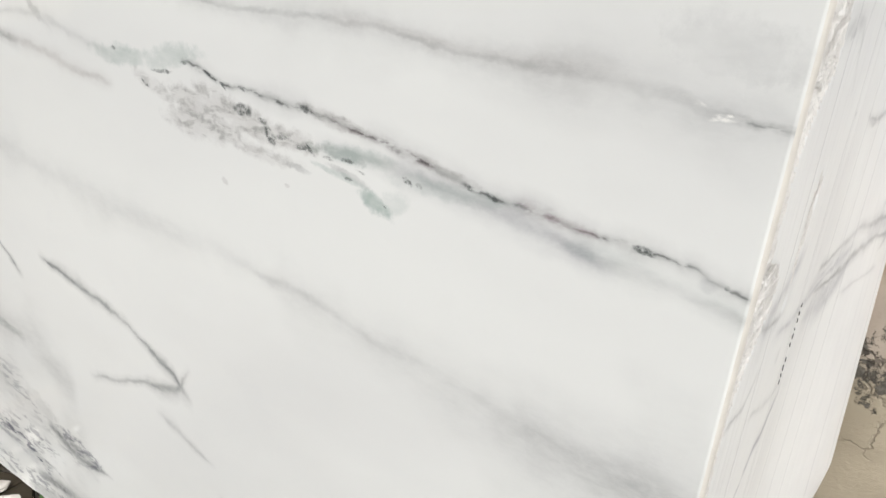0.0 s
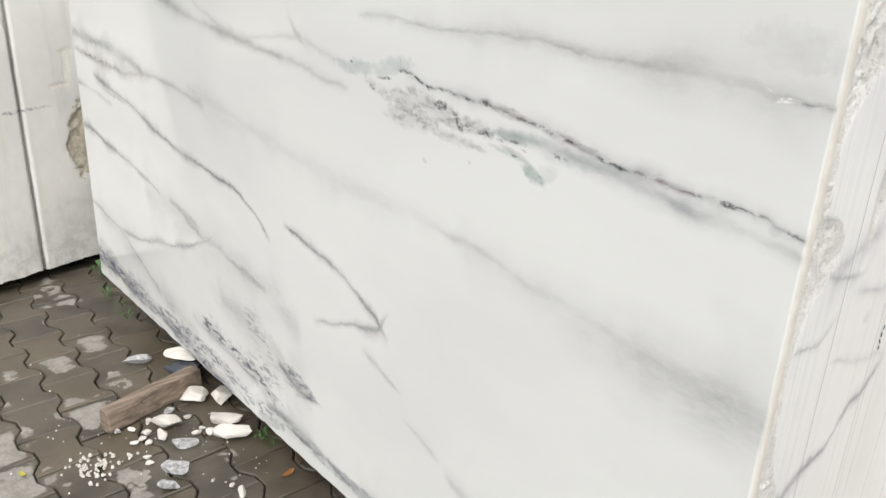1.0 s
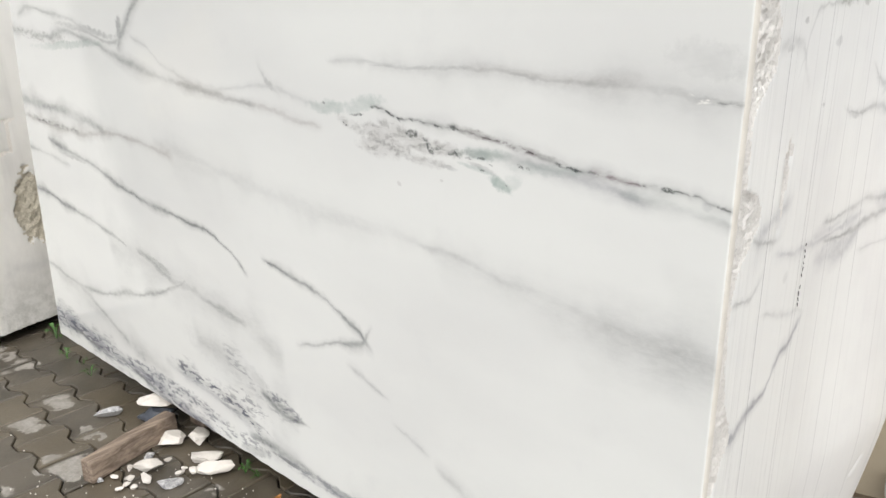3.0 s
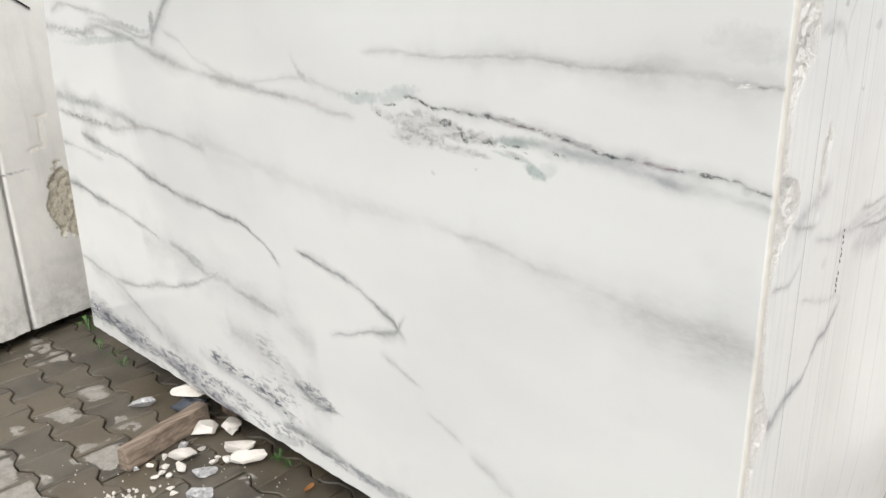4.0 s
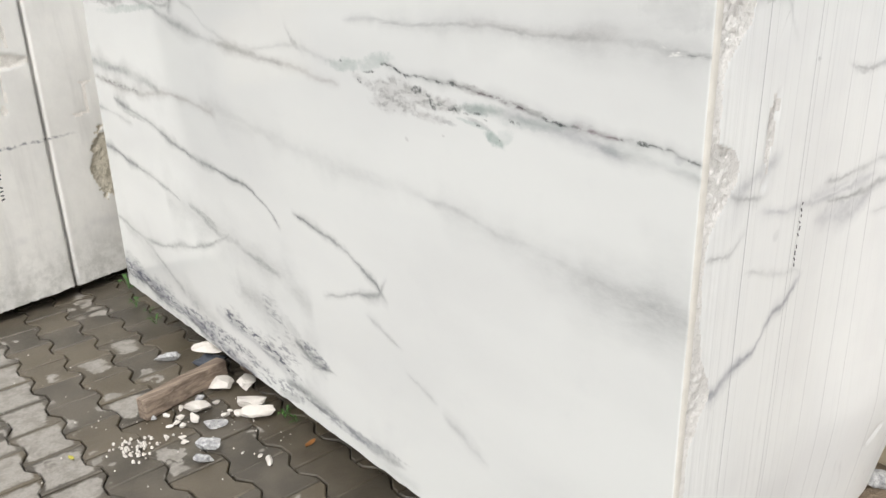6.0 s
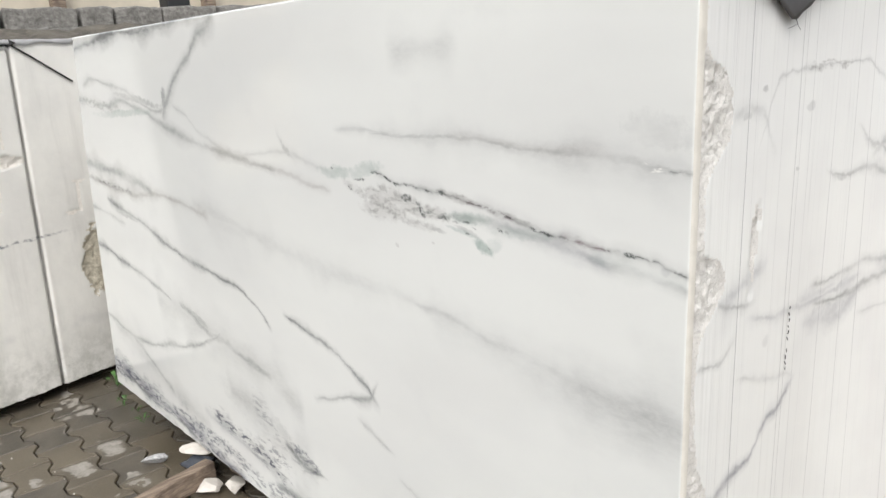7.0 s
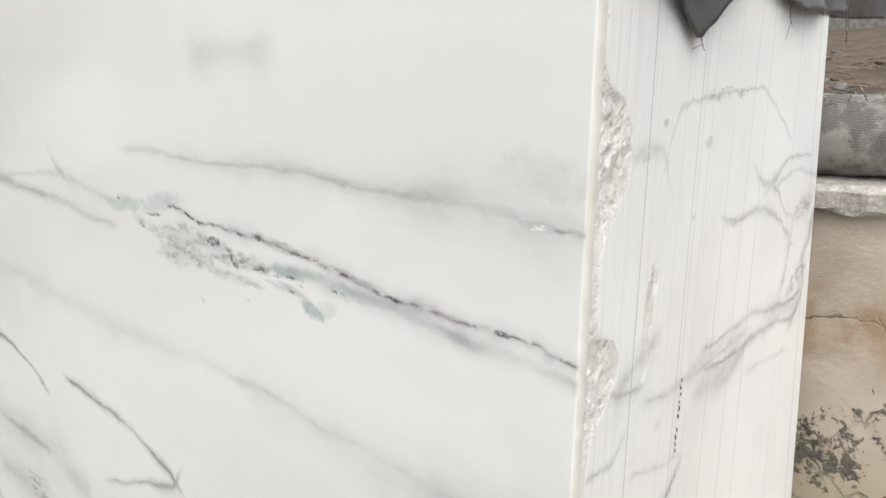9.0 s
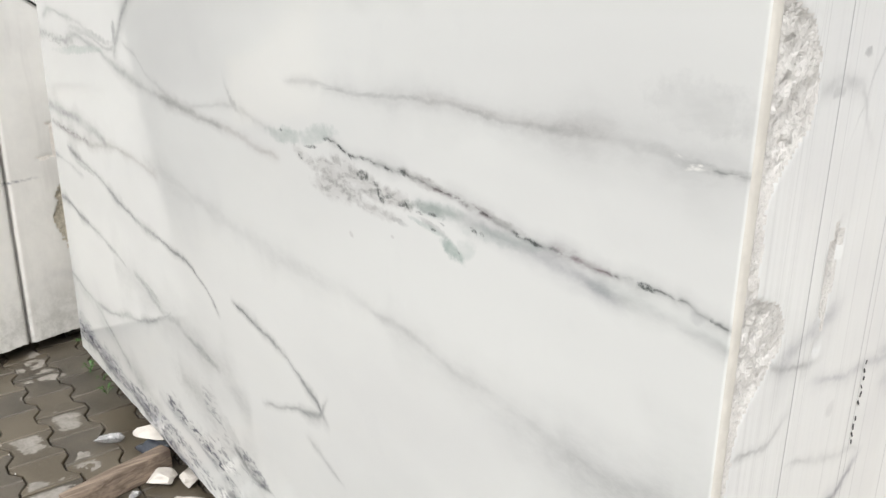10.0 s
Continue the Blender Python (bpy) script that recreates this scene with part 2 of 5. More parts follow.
    veins.line("grey", "u", [(-1.40, 0.387), (-1.32, 0.361), (-1.22, 0.360)], 0.055, 0.006, 0.90)
    veins.line("speck", "u", [(-1.59, 0.476), (-1.50, 0.426), (-1.38, 0.368), (-1.27, 0.354)], 0.060, 0.050, 0.45)
    veins.line("grey", "u", [(-1.50, 0.213), (-1.34, 0.217), (-1.23, 0.208), (-1.12, 0.189), (-1.02, 0.182), (-0.90, 0.186)], 0.030, 0.022, 0.70)
    veins.line("violet", "u", [(-3.06, 0.271), (-2.81, 0.264), (-2.67, 0.250), (-2.53, 0.224), (-2.37, 0.221), (-2.22, 0.213), (-2.04, 0.181), (-1.92, 0.155), (-1.77, 0.137)], 0.045, 0.040, 0.75)
    veins.line("violet", "u", [(-2.01, 0.327), (-1.81, 0.302), (-1.66, 0.278), (-1.53, 0.250)], 0.035, 0.035, 0.40)
    veins.line("grey", "u", [(-0.69, 1.548), (-0.60, 1.550), (-0.52, 1.550)], 0.040, 0.040, 0.22)
    veins.line("grey", "u", [(-2.32, 0.703), (-2.04, 0.691), (-1.77, 0.647), (-1.50, 0.618), (-1.30, 0.565)], 0.100, 0.100, 0.24)
    veins.line("grey", "u", [(-1.77, 0.485), (-1.59, 0.455), (-1.44, 0.386), (-1.27, 0.354)], 0.100, 0.080, 0.30)
    veins.line("grey", "u", [(-2.92, 0.489), (-2.63, 0.422), (-2.34, 0.324), (-2.02, 0.278)], 0.070, 0.070, 0.26)
    veins.line("grey", "u", [(-2.92, 1.211), (-2.58, 1.172), (-2.18, 1.134), (-1.81, 1.098), (-1.51, 1.059)], 0.060, 0.070, 0.12)
    veins.line("grey", "u", [(-1.37, 0.246), (-1.23, 0.198), (-1.02, 0.162), (-0.84, 0.149)], 0.050, 0.050, 0.20)
    veins.line("dark", "u", [(-0.788, 1.275), (-0.758, 1.268), (-0.729, 1.263), (-0.689, 1.263), (-0.645, 1.261), (-0.603, 1.258), (-0.568, 1.256), (-0.534, 1.251), (-0.505, 1.245), (-0.469, 1.235), (-0.433, 1.229), (-0.403, 1.222), (-0.374, 1.218), (-0.342, 1.214), (-0.318, 1.211), (-0.288, 1.203), (-0.251, 1.200), (-0.216, 1.196), (-0.189, 1.190), (-0.155, 1.184), (-0.130, 1.181), (-0.112, 1.179), (-0.094, 1.180), (-0.071, 1.179), (-0.050, 1.175), (-0.024, 1.164), (-0.008, 1.162), (0.009, 1.159)], 0.006, 0.005, (0.85, 0.65))
    veins.line("grey", "u", [(-0.788, 1.275), (-0.758, 1.268), (-0.729, 1.263), (-0.689, 1.263), (-0.645, 1.261), (-0.603, 1.258), (-0.568, 1.256), (-0.534, 1.251), (-0.505, 1.245), (-0.469, 1.235), (-0.433, 1.229), (-0.403, 1.222), (-0.374, 1.218), (-0.342, 1.214), (-0.318, 1.211), (-0.288, 1.203), (-0.251, 1.200), (-0.216, 1.196), (-0.189, 1.190), (-0.155, 1.184), (-0.130, 1.181), (-0.112, 1.179), (-0.094, 1.180), (-0.071, 1.179), (-0.050, 1.175), (-0.024, 1.164), (-0.008, 1.162), (0.009, 1.159)], 0.013, 0.020, (0.40, 0.45))
    veins.line("pink", "u", [(-0.515, 1.247), (-0.469, 1.235), (-0.433, 1.229), (-0.403, 1.222), (-0.366, 1.216)], 0.008, 0.008, 0.30)
    veins.line("pink", "u", [(-0.223, 1.197), (-0.206, 1.194), (-0.189, 1.190), (-0.172, 1.187)], 0.010, 0.008, 0.75)
    veins.line("violet", "u", [(-0.407, 1.203), (-0.357, 1.197), (-0.302, 1.193), (-0.250, 1.183), (-0.200, 1.169), (-0.159, 1.158)], 0.018, 0.022, (0.35, 0.50))
    veins.line("grey", "u", [(-0.525, 1.214), (-0.478, 1.208), (-0.433, 1.204), (-0.390, 1.201), (-0.341, 1.198), (-0.295, 1.194)], 0.020, 0.016, 0.38)
    veins.line("grey", "u", [(-0.193, 1.168), (-0.153, 1.159), (-0.114, 1.155), (-0.066, 1.147), (-0.026, 1.141), (0.008, 1.134)], 0.016, 0.016, (0.20, 0.36))
    veins.line("green", "u", [(-0.167, 1.168), (-0.097, 1.159), (-0.038, 1.149), (0.001, 1.143)], 0.030, 0.030, 0.12)
    veins.line("grey", "u", [(-0.792, 1.370), (-0.689, 1.369), (-0.606, 1.367), (-0.511, 1.367), (-0.426, 1.364), (-0.348, 1.357), (-0.277, 1.351), (-0.211, 1.346), (-0.162, 1.344), (-0.122, 1.339), (-0.094, 1.334), (-0.067, 1.328), (-0.041, 1.325), (-0.016, 1.323), (0.005, 1.320), (0.019, 1.319)], 0.010, 0.016, (0.42, 0.50))
    veins.line("grey", "u", [(-0.792, 1.370), (-0.689, 1.369), (-0.606, 1.367), (-0.511, 1.367), (-0.426, 1.364), (-0.348, 1.357), (-0.277, 1.351), (-0.211, 1.346), (-0.162, 1.344), (-0.122, 1.339), (-0.094, 1.334), (-0.067, 1.328), (-0.041, 1.325), (-0.016, 1.323), (0.005, 1.320), (0.019, 1.319)], 0.030, 0.045, (0.22, 0.28))
    veins.line("taupe", "u", [(-0.511, 1.370), (-0.426, 1.367), (-0.348, 1.361), (-0.277, 1.354), (-0.211, 1.349), (-0.163, 1.348)], 0.018, 0.018, 0.22)
    veins.line("dark", "u", [(-0.026, 1.323), (-0.006, 1.320), (0.008, 1.319), (0.019, 1.319)], 0.006, 0.006, 0.45)
    veins.line("grey", "u", [(-0.929, 1.381), (-0.871, 1.379), (-0.792, 1.375), (-0.719, 1.371), (-0.650, 1.370)], 0.008, 0.012, (0.25, 0.40))
    veins.line("grey", "u", [(-0.680, 0.987), (-0.587, 0.982), (-0.502, 0.969), (-0.422, 0.952), (-0.366, 0.942), (-0.295, 0.928), (-0.245, 0.920), (-0.182, 0.913), (-0.123, 0.906), (-0.068, 0.903)], 0.020, 0.040, (0.26, 0.42))
    veins.line("grey", "u", [(-0.633, 0.977), (-0.502, 0.965), (-0.366, 0.939), (-0.245, 0.916), (-0.122, 0.902)], 0.050, 0.085, (0.13, 0.36))
    veins.line("grey", "u", [(-0.238, 0.924), (-0.160, 0.908), (-0.089, 0.896), (-0.011, 0.887), (0.015, 0.880)], 0.075, 0.100, (0.34, 0.46))
    veins.line("grey", "u", [(-1.211, 1.033), (-1.039, 1.023), (-0.888, 1.015), (-0.779, 1.004), (-0.679, 0.989)], 0.040, 0.030, 0.14)
    veins.patch("green", -0.965, 1.278, 0.080, 0.016, -5, 0.50)
    veins.patch("green", -0.845, 1.286, 0.078, 0.018, 9, 0.60)
    veins.patch("green", -0.822, 1.284, 0.041, 0.012, 2, 0.45)
    veins.patch("green", -0.457, 1.149, 0.032, 0.014, -22, 0.95)
    veins.patch("green", -0.430, 1.156, 0.033, 0.016, 28, 0.40)
    veins.patch("green", -0.494, 1.208, 0.081, 0.014, -4, 0.35)
    veins.patch("green", -0.352, 1.194, 0.083, 0.013, 3, 0.28)
    veins.patch("green", -0.512, 1.176, 0.052, 0.006, -15, 0.40)
    veins.patch("taupe", -0.779, 1.215, 0.095, 0.026, -15, 0.26)
    veins.patch("taupe", -0.712, 1.227, 0.096, 0.022, -12, 0.26)
    veins.patch("taupe", -0.794, 1.195, 0.079, 0.026, -4, 0.28)
    veins.patch("taupe", -0.672, 1.216, 0.072, 0.017, -9, 0.27)
    veins.patch("taupe", -0.597, 1.212, 0.066, 0.016, -5, 0.31)
    veins.patch("taupe", -0.665, 1.183, 0.085, 0.012, -3, 0.15)
    veins.patch("taupe", -0.885, 1.238, 0.059, 0.014, -18, 0.18)
    veins.patch("taupe", -0.525, 1.250, 0.062, 0.011, -11, 0.26)
    veins.patch("taupe", -0.359, 1.219, 0.062, 0.008, -5, 0.18)
    veins.patch("breccia", -0.779, 1.215, 0.086, 0.022, -15, 0.53)
    veins.patch("breccia", -0.712, 1.227, 0.087, 0.018, -12, 0.53)
    veins.patch("breccia", -0.794, 1.195, 0.072, 0.022, -4, 0.59)
    veins.patch("breccia", -0.672, 1.216, 0.065, 0.014, -9, 0.56)
    veins.patch("breccia", -0.597, 1.212, 0.060, 0.013, -5, 0.62)
    veins.patch("breccia", -0.665, 1.183, 0.077, 0.010, -3, 0.31)
    veins.patch("breccia", -0.885, 1.238, 0.054, 0.012, -18, 0.37)
    veins.patch("breccia", -0.525, 1.250, 0.056, 0.009, -11, 0.53)
    veins.patch("breccia", -0.359, 1.219, 0.056, 0.007, -5, 0.37)
    veins.patch("taupe", -0.674, 1.185, 0.026, 0.006, -5, 0.31)
    veins.patch("grey", -0.590, 1.174, 0.021, 0.006, -9, 0.35)
    veins.patch("grey", -0.508, 1.208, 0.055, 0.010, -8, 0.50)
    veins.patch("grey", -0.502, 1.179, 0.041, 0.006, -19, 0.35)
    veins.patch("black", -0.695, 1.235, 0.020, 0.009, -5, 1.10)
    veins.patch("black", -0.659, 1.224, 0.011, 0.005, -22, 1.00)
    veins.patch("black", -0.646, 1.210, 0.017, 0.009, -18, 1.10)
    veins.patch("black", -0.579, 1.204, 0.019, 0.004, 0, 1.00)
    veins.patch("black", -0.566, 1.205, 0.012, 0.003, -34, 1.00)
    veins.patch("black", -0.404, 1.192, 0.009, 0.004, -27, 1.10)
    veins.patch("black", -0.504, 1.200, 0.013, 0.003, -2, 0.90)
    veins.patch("black", -0.536, 1.199, 0.009, 0.003, -11, 0.80)
    veins.patch("black", -0.500, 1.173, 0.008, 0.003, -13, 0.80)
    veins.patch("black", -0.482, 1.187, 0.010, 0.002, -17, 0.60)
    veins.patch("black", -0.863, 1.265, 0.026, 0.004, -1, 1.00)
    veins.patch("black", -0.810, 1.277, 0.007, 0.003, -14, 0.90)
    veins.patch("black", -0.756, 1.268, 0.014, 0.004, -7, 1.00)
    veins.patch("black", -0.730, 1.260, 0.008, 0.003, -39, 1.00)
    veins.patch("black", -0.691, 1.262, 0.011, 0.004, -3, 0.90)
    veins.patch("black", -0.909, 1.240, 0.012, 0.003, -35, 0.90)
    veins.patch("black", -0.318, 1.210, 0.005, 0.004, -18, 1.00)
    veins.patch("black", -0.285, 1.203, 0.008, 0.004, -17, 1.00)
    veins.patch("black", -0.106, 1.179, 0.013, 0.005, -5, 1.10)
    veins.patch("black", -0.023, 1.165, 0.003, 0.003, -27, 1.00)
    veins.patch("black", -0.573, 1.256, 0.012, 0.004, -3, 0.90)
    veins.patch("black", -0.443, 1.149, 0.004, 0.002, -23, 0.80)
    veins.patch("black", -0.982, 1.289, 0.008, 0.003, -17, 0.80)
    veins.patch("black", -0.389, 1.190, 0.004, 0.003, -16, 0.50)
    veins.patch("black", -0.617, 1.212, 0.014, 0.003, -2, 0.70)
    veins.patch("taupe", -0.743, 1.120, 0.008, 0.005, -27, 0.22)
    veins.patch("taupe", -0.614, 1.143, 0.005, 0.003, -14, 0.24)
    veins.patch("pink", -0.201, 1.194, 0.021, 0.006, -8, 0.80)
    veins.patch("grey", -0.049, 1.380, 0.073, 0.035, -5, 0.22)
    veins.patch("grey", -0.058, 1.333, 0.037, 0.022, -12, 0.20)
    veins.patch("pale", -0.081, 1.332, 0.016, 0.004, 0, 1.00)
    veins.patch("pale", -0.050, 1.323, 0.017, 0.004, 6, 1.00)
    veins.patch("violet", -0.041, 1.163, 0.010, 0.008, -7, 0.30)
    veins.patch("speck", -1.300, 0.383, 0.091, 0.026, -15, 0.74)
    veins.patch("grey", -1.295, 0.377, 0.077, 0.018, -12, 0.75)
    veins.patch("speck", -1.492, 0.327, 0.122, 0.030, -15, 0.56)
    veins.patch("grey", -1.440, 0.440, 0.080, 0.030, -22, 0.25)
    veins.patch("speck", -1.687, 0.305, 0.282, 0.016, -10, 0.62)
    veins.patch("grey", -1.566, 0.271, 0.139, 0.010, -4, 0.55)
    veins.patch("speck", -1.974, 0.225, 0.319, 0.035, -4, 0.68)
    veins.patch("speck", -1.617, 0.181, 0.245, 0.030, 1, 0.56)
    veins.patch("violet", -1.974, 0.225, 0.319, 0.028, -4, 0.40)
    veins.patch("speck", -2.315, 0.236, 0.198, 0.022, 6, 0.74)
    veins.patch("speck", -1.221, 0.192, 0.209, 0.018, -1, 0.43)
    veins.patch("grey", -1.276, 0.196, 0.145, 0.009, 1, 0.75)
    veins.patch("grey", -1.047, 0.198, 0.188, 0.009, 2, 0.60)
    veins.patch("violet", -1.103, 0.190, 0.195, 0.018, 3, 0.50)
    veins.patch("grey", -1.498, 0.163, 0.110, 0.020, 12, 0.35)
    veins.patch("grey", -1.638, 0.447, 0.229, 0.060, -11, 0.16)
    veins.patch("breccia", -2.652, 1.462, 0.315, 0.020, -5, 0.50)
    veins.patch("green", -2.405, 1.425, 0.324, 0.014, -0, 0.35)
    veins.patch("grey", -2.232, 1.474, 0.244, 0.014, -7, 0.40)
    veins.patch("grey", -1.969, 1.474, 0.048, 0.022, -117, 0.55)
    veins.patch("grey", -1.196, 1.325, 0.026, 0.010, -36, 0.40)
    veins.patch("breccia", -2.751, 1.145, 0.299, 0.016, -5, 0.37)
    veins.patch("grey", -2.525, 1.019, 0.142, 0.010, -6, 0.50)
    veins.patch("grey", -1.970, 0.696, 0.092, 0.020, -13, 0.45)
    broad = m.noise(1.3, 4.0, 0.5, at=m.stretch(0.8, 1.0, 2.0))
    stone = m.mix(m.step(broad, 0.35, 0.7), (0.800, 0.808, 0.780), (0.735, 0.740, 0.720))
    stone = m.mix(m.step(m.noise(6.0, 5.0, 0.6), 0.55, 0.8, 0.0, 0.25), stone, (0.66, 0.665, 0.66))
    m.bump(m.noise(9.0, 2.0), 0.02, 0.01)
    return m.done(vein_colours(m, veins, stone), m.step(m.noise(3.0, 3.0), 0.3, 0.8, 0.05, 0.11))


def sawn_marble():
    m = Mat("sawn_marble", 0.5)
    veins = Veins(m, "Y", "Z", 1.5)
    veins.line("grey", "u", [(0.359, 1.455), (0.415, 1.456), (0.479, 1.458), (0.552, 1.453), (0.595, 1.447), (0.627, 1.428), (0.656, 1.405), (0.705, 1.367)], 0.007, 0.006, 0.50)
    veins.line("grey", "u", [(0.224, 1.392), (0.245, 1.432), (0.282, 1.448), (0.339, 1.456)], 0.007, 0.007, 0.35)
    veins.line("grey", "u", [(0.648, 1.281), (0.683, 1.294), (0.708, 1.310), (0.758, 1.317), (0.826, 1.316)], 0.010, 0.008, 0.50)
    veins.line("grey", "u", [(0.687, 1.277), (0.734, 1.285), (0.798, 1.286), (0.850, 1.276)], 0.008, 0.008, 0.40)
    veins.line("grey", "u", [(0.592, 1.312), (0.618, 1.292), (0.658, 1.275), (0.692, 1.253), (0.707, 1.227), (0.741, 1.212)], 0.007, 0.007, 0.50)
    veins.line("grey", "u", [(0.484, 1.258), (0.520, 1.253), (0.547, 1.251), (0.591, 1.252), (0.639, 1.240), (0.680, 1.222), (0.714, 1.195), (0.756, 1.170)], 0.010, 0.009, 0.48)
    veins.line("grey", "u", [(0.762, 1.206), (0.803, 1.221), (0.849, 1.231)], 0.020, 0.020, 0.25)
    veins.line("grey", "u", [(0.455, 1.046), (0.531, 1.045), (0.582, 1.049), (0.624, 1.058), (0.678, 1.055), (0.716, 1.049), (0.778, 1.039), (0.843, 1.054)], 0.010, 0.009, 0.60)
    veins.line("grey", "u", [(0.466, 1.000), (0.541, 0.995), (0.608, 1.000), (0.659, 1.010), (0.714, 1.011), (0.796, 1.001), (0.826, 1.023)], 0.012, 0.009, 0.62)
    veins.line("grey", "u", [(0.637, 0.941), (0.690, 0.941), (0.758, 0.935)], 0.010, 0.010, 0.35)
    veins.line("violet", "u", [(0.215, 1.034), (0.292, 1.017), (0.395, 1.012), (0.509, 1.015), (0.598, 1.024)], 0.014, 0.014, 0.45)
    veins.line("violet", "u", [(0.392, 1.023), (0.470, 1.025), (0.516, 1.029)], 0.024, 0.024, 0.32)
    veins.line("violet", "u", [(0.423, 0.973), (0.492, 0.961), (0.556, 0.958), (0.605, 0.984)], 0.028, 0.020, 0.38)
    veins.line("grey", "u", [(0.091, 1.084), (0.134, 1.070), (0.179, 1.068)], 0.010, 0.010, 0.45)
    veins.line("violet", "u", [(0.118, 1.092), (0.159, 1.104), (0.218, 1.121)], 0.030, 0.035, 0.40)
    veins.line("grey", "u", [(0.055, 0.984), (0.095, 0.976), (0.122, 0.992)], 0.010, 0.010, 0.50)
    veins.line("grey", "u", [(0.178, 0.928), (0.229, 0.917), (0.294, 0.899), (0.353, 0.879)], 0.008, 0.008, 0.28)
    veins.line("violet", "u", [(0.077, 0.721), (0.099, 0.719), (0.135, 0.738), (0.172, 0.752), (0.227, 0.762), (0.248, 0.792), (0.276, 0.815), (0.307, 0.823), (0.337, 0.843), (0.351, 0.850)], 0.020, 0.013, 0.85)
    veins.line("grey", "u", [(0.131, 1.398), (0.173, 1.398), (0.211, 1.387), (0.229, 1.364)], 0.014, 0.012, 0.35)
    veins.line("grey", "w", [(0.737, 1.087), (0.745, 1.107), (0.751, 1.138), (0.756, 1.170)], 0.010, 0.016, 0.40)
    veins.line("grey", "w", [(0.808, 1.002), (0.821, 1.013), (0.846, 1.042), (0.853, 1.086), (0.835, 1.118), (0.857, 1.153), (0.872, 1.195)], 0.014, 0.012, 0.62)
    veins.line("violet", "w", [(0.804, 1.016), (0.830, 1.057), (0.845, 1.099)], 0.035, 0.030, 0.30)
    veins.line("violet", "u", [(0.689, 1.042), (0.771, 1.024), (0.826, 1.023)], 0.030, 0.030, 0.30)
    veins.patch("breccia", 0.442, 1.456, 0.097, 0.010, 0, 0.70)
    veins.patch("grey", 0.507, 1.251, 0.032, 0.008, -6, 0.35)
    veins.patch("grey", 0.339, 1.282, 0.009, 0.006, 0, 0.50)
    veins.patch("breccia", 0.806, 1.216, 0.052, 0.022, 13, 0.60)
    veins.patch("breccia", 0.815, 1.089, 0.068, 0.022, 30, 0.70)
    veins.patch("grey", 0.210, 1.425, 0.010, 0.006, 9, 0.50)
    veins.patch("grey", 0.372, 1.393, 0.018, 0.010, 5, 0.30)
    veins.patch("violet", 0.506, 0.972, 0.097, 0.022, -4, 0.35)
    veins.patch("grey", 0.264, 0.979, 0.012, 0.010, 43, 0.30)
    veins.patch("grey", 0.157, 1.389, 0.016, 0.008, 0, 0.45)
    lines = m.noise(1.0, 3.0, 0.7, at=m.stretch(30.0, 130.0, 0.9))
    cuts = m.noise(1.0, 1.0, 0.5, at=m.stretch(5.0, 34.0, 0.22))
    stone = m.mix(m.step(m.noise(2.2, 4.0, 0.6), 0.35, 0.7), (0.755, 0.765, 0.75), (0.685, 0.69, 0.685))
    stone = m.mix(m.step(lines, 0.54, 0.74, 0.0, 0.26), stone, (0.60, 0.60, 0.60))
    stone = vein_colours(m, veins, stone)
    cut = m.step(m.math("ABSOLUTE", m.math("SUBTRACT", cuts, 0.5)), 0.006, 0.0, 0.0, 0.14)
    # single deep saw scratches, each running the height of the stone
    yy = m.math("MULTIPLY_ADD", m.noise(2.0, 2.0, at=m.stretch(0, 0, 1)), 0.006, m.xyz()[1])
    fade = m.noise(1.0, 3.0, 0.6, at=m.stretch(4.0, 60.0, 1.6))
    for place, wide, deep in ((0.104, 0.0009, 0.3), (0.152, 0.0016, 0.75), (0.176, 0.0009, 0.35), (0.268, 0.0010, 0.35), (0.322, 0.0014, 0.55), (0.338, 0.0011, 0.5), (0.372, 0.0012, 0.4),
                              (0.468, 0.0012, 0.45), (0.545, 0.0013, 0.4), (0.602, 0.0014, 0.5), (0.735, 0.0014, 0.35), (0.842, 0.0030, 0.4)):
        scratch = m.step(m.math("ABSOLUTE", m.math("SUBTRACT", yy, place + 0.003)), wide, wide * 0.3, 0.0, deep)
        cut = m.math("MAXIMUM", cut, m.math("MULTIPLY", scratch, m.step(fade, 0.30, 0.55, 0.25, 1.0)))
    stone = m.mix(cut, stone, (0.25, 0.25, 0.26))
    m.bump(m.math("SUBTRACT", m.math("MULTIPLY", lines, 0.5), cut), 0.28, 0.003)
    return m.done(stone, 0.48)


def rough_marble(name, light, shade, scale=1.0):
    m = Mat(name, 0.8)
    coarse, fine = m.noise(38.0 * scale, 6.0, 0.75), m.noise(190.0 * scale, 4.0, 0.7)
    stone = m.mix(m.step(coarse, 0.3, 0.68), light, shade)
    stone = m.mix(m.step(fine, 0.5, 0.72, 0.0, 0.5), stone, tuple(0.55 * v for v in shade))
    m.bump(m.math("ADD", coarse, m.math("MULTIPLY", fine, 0.5)), 0.7, 0.012)
    return m.done(stone)


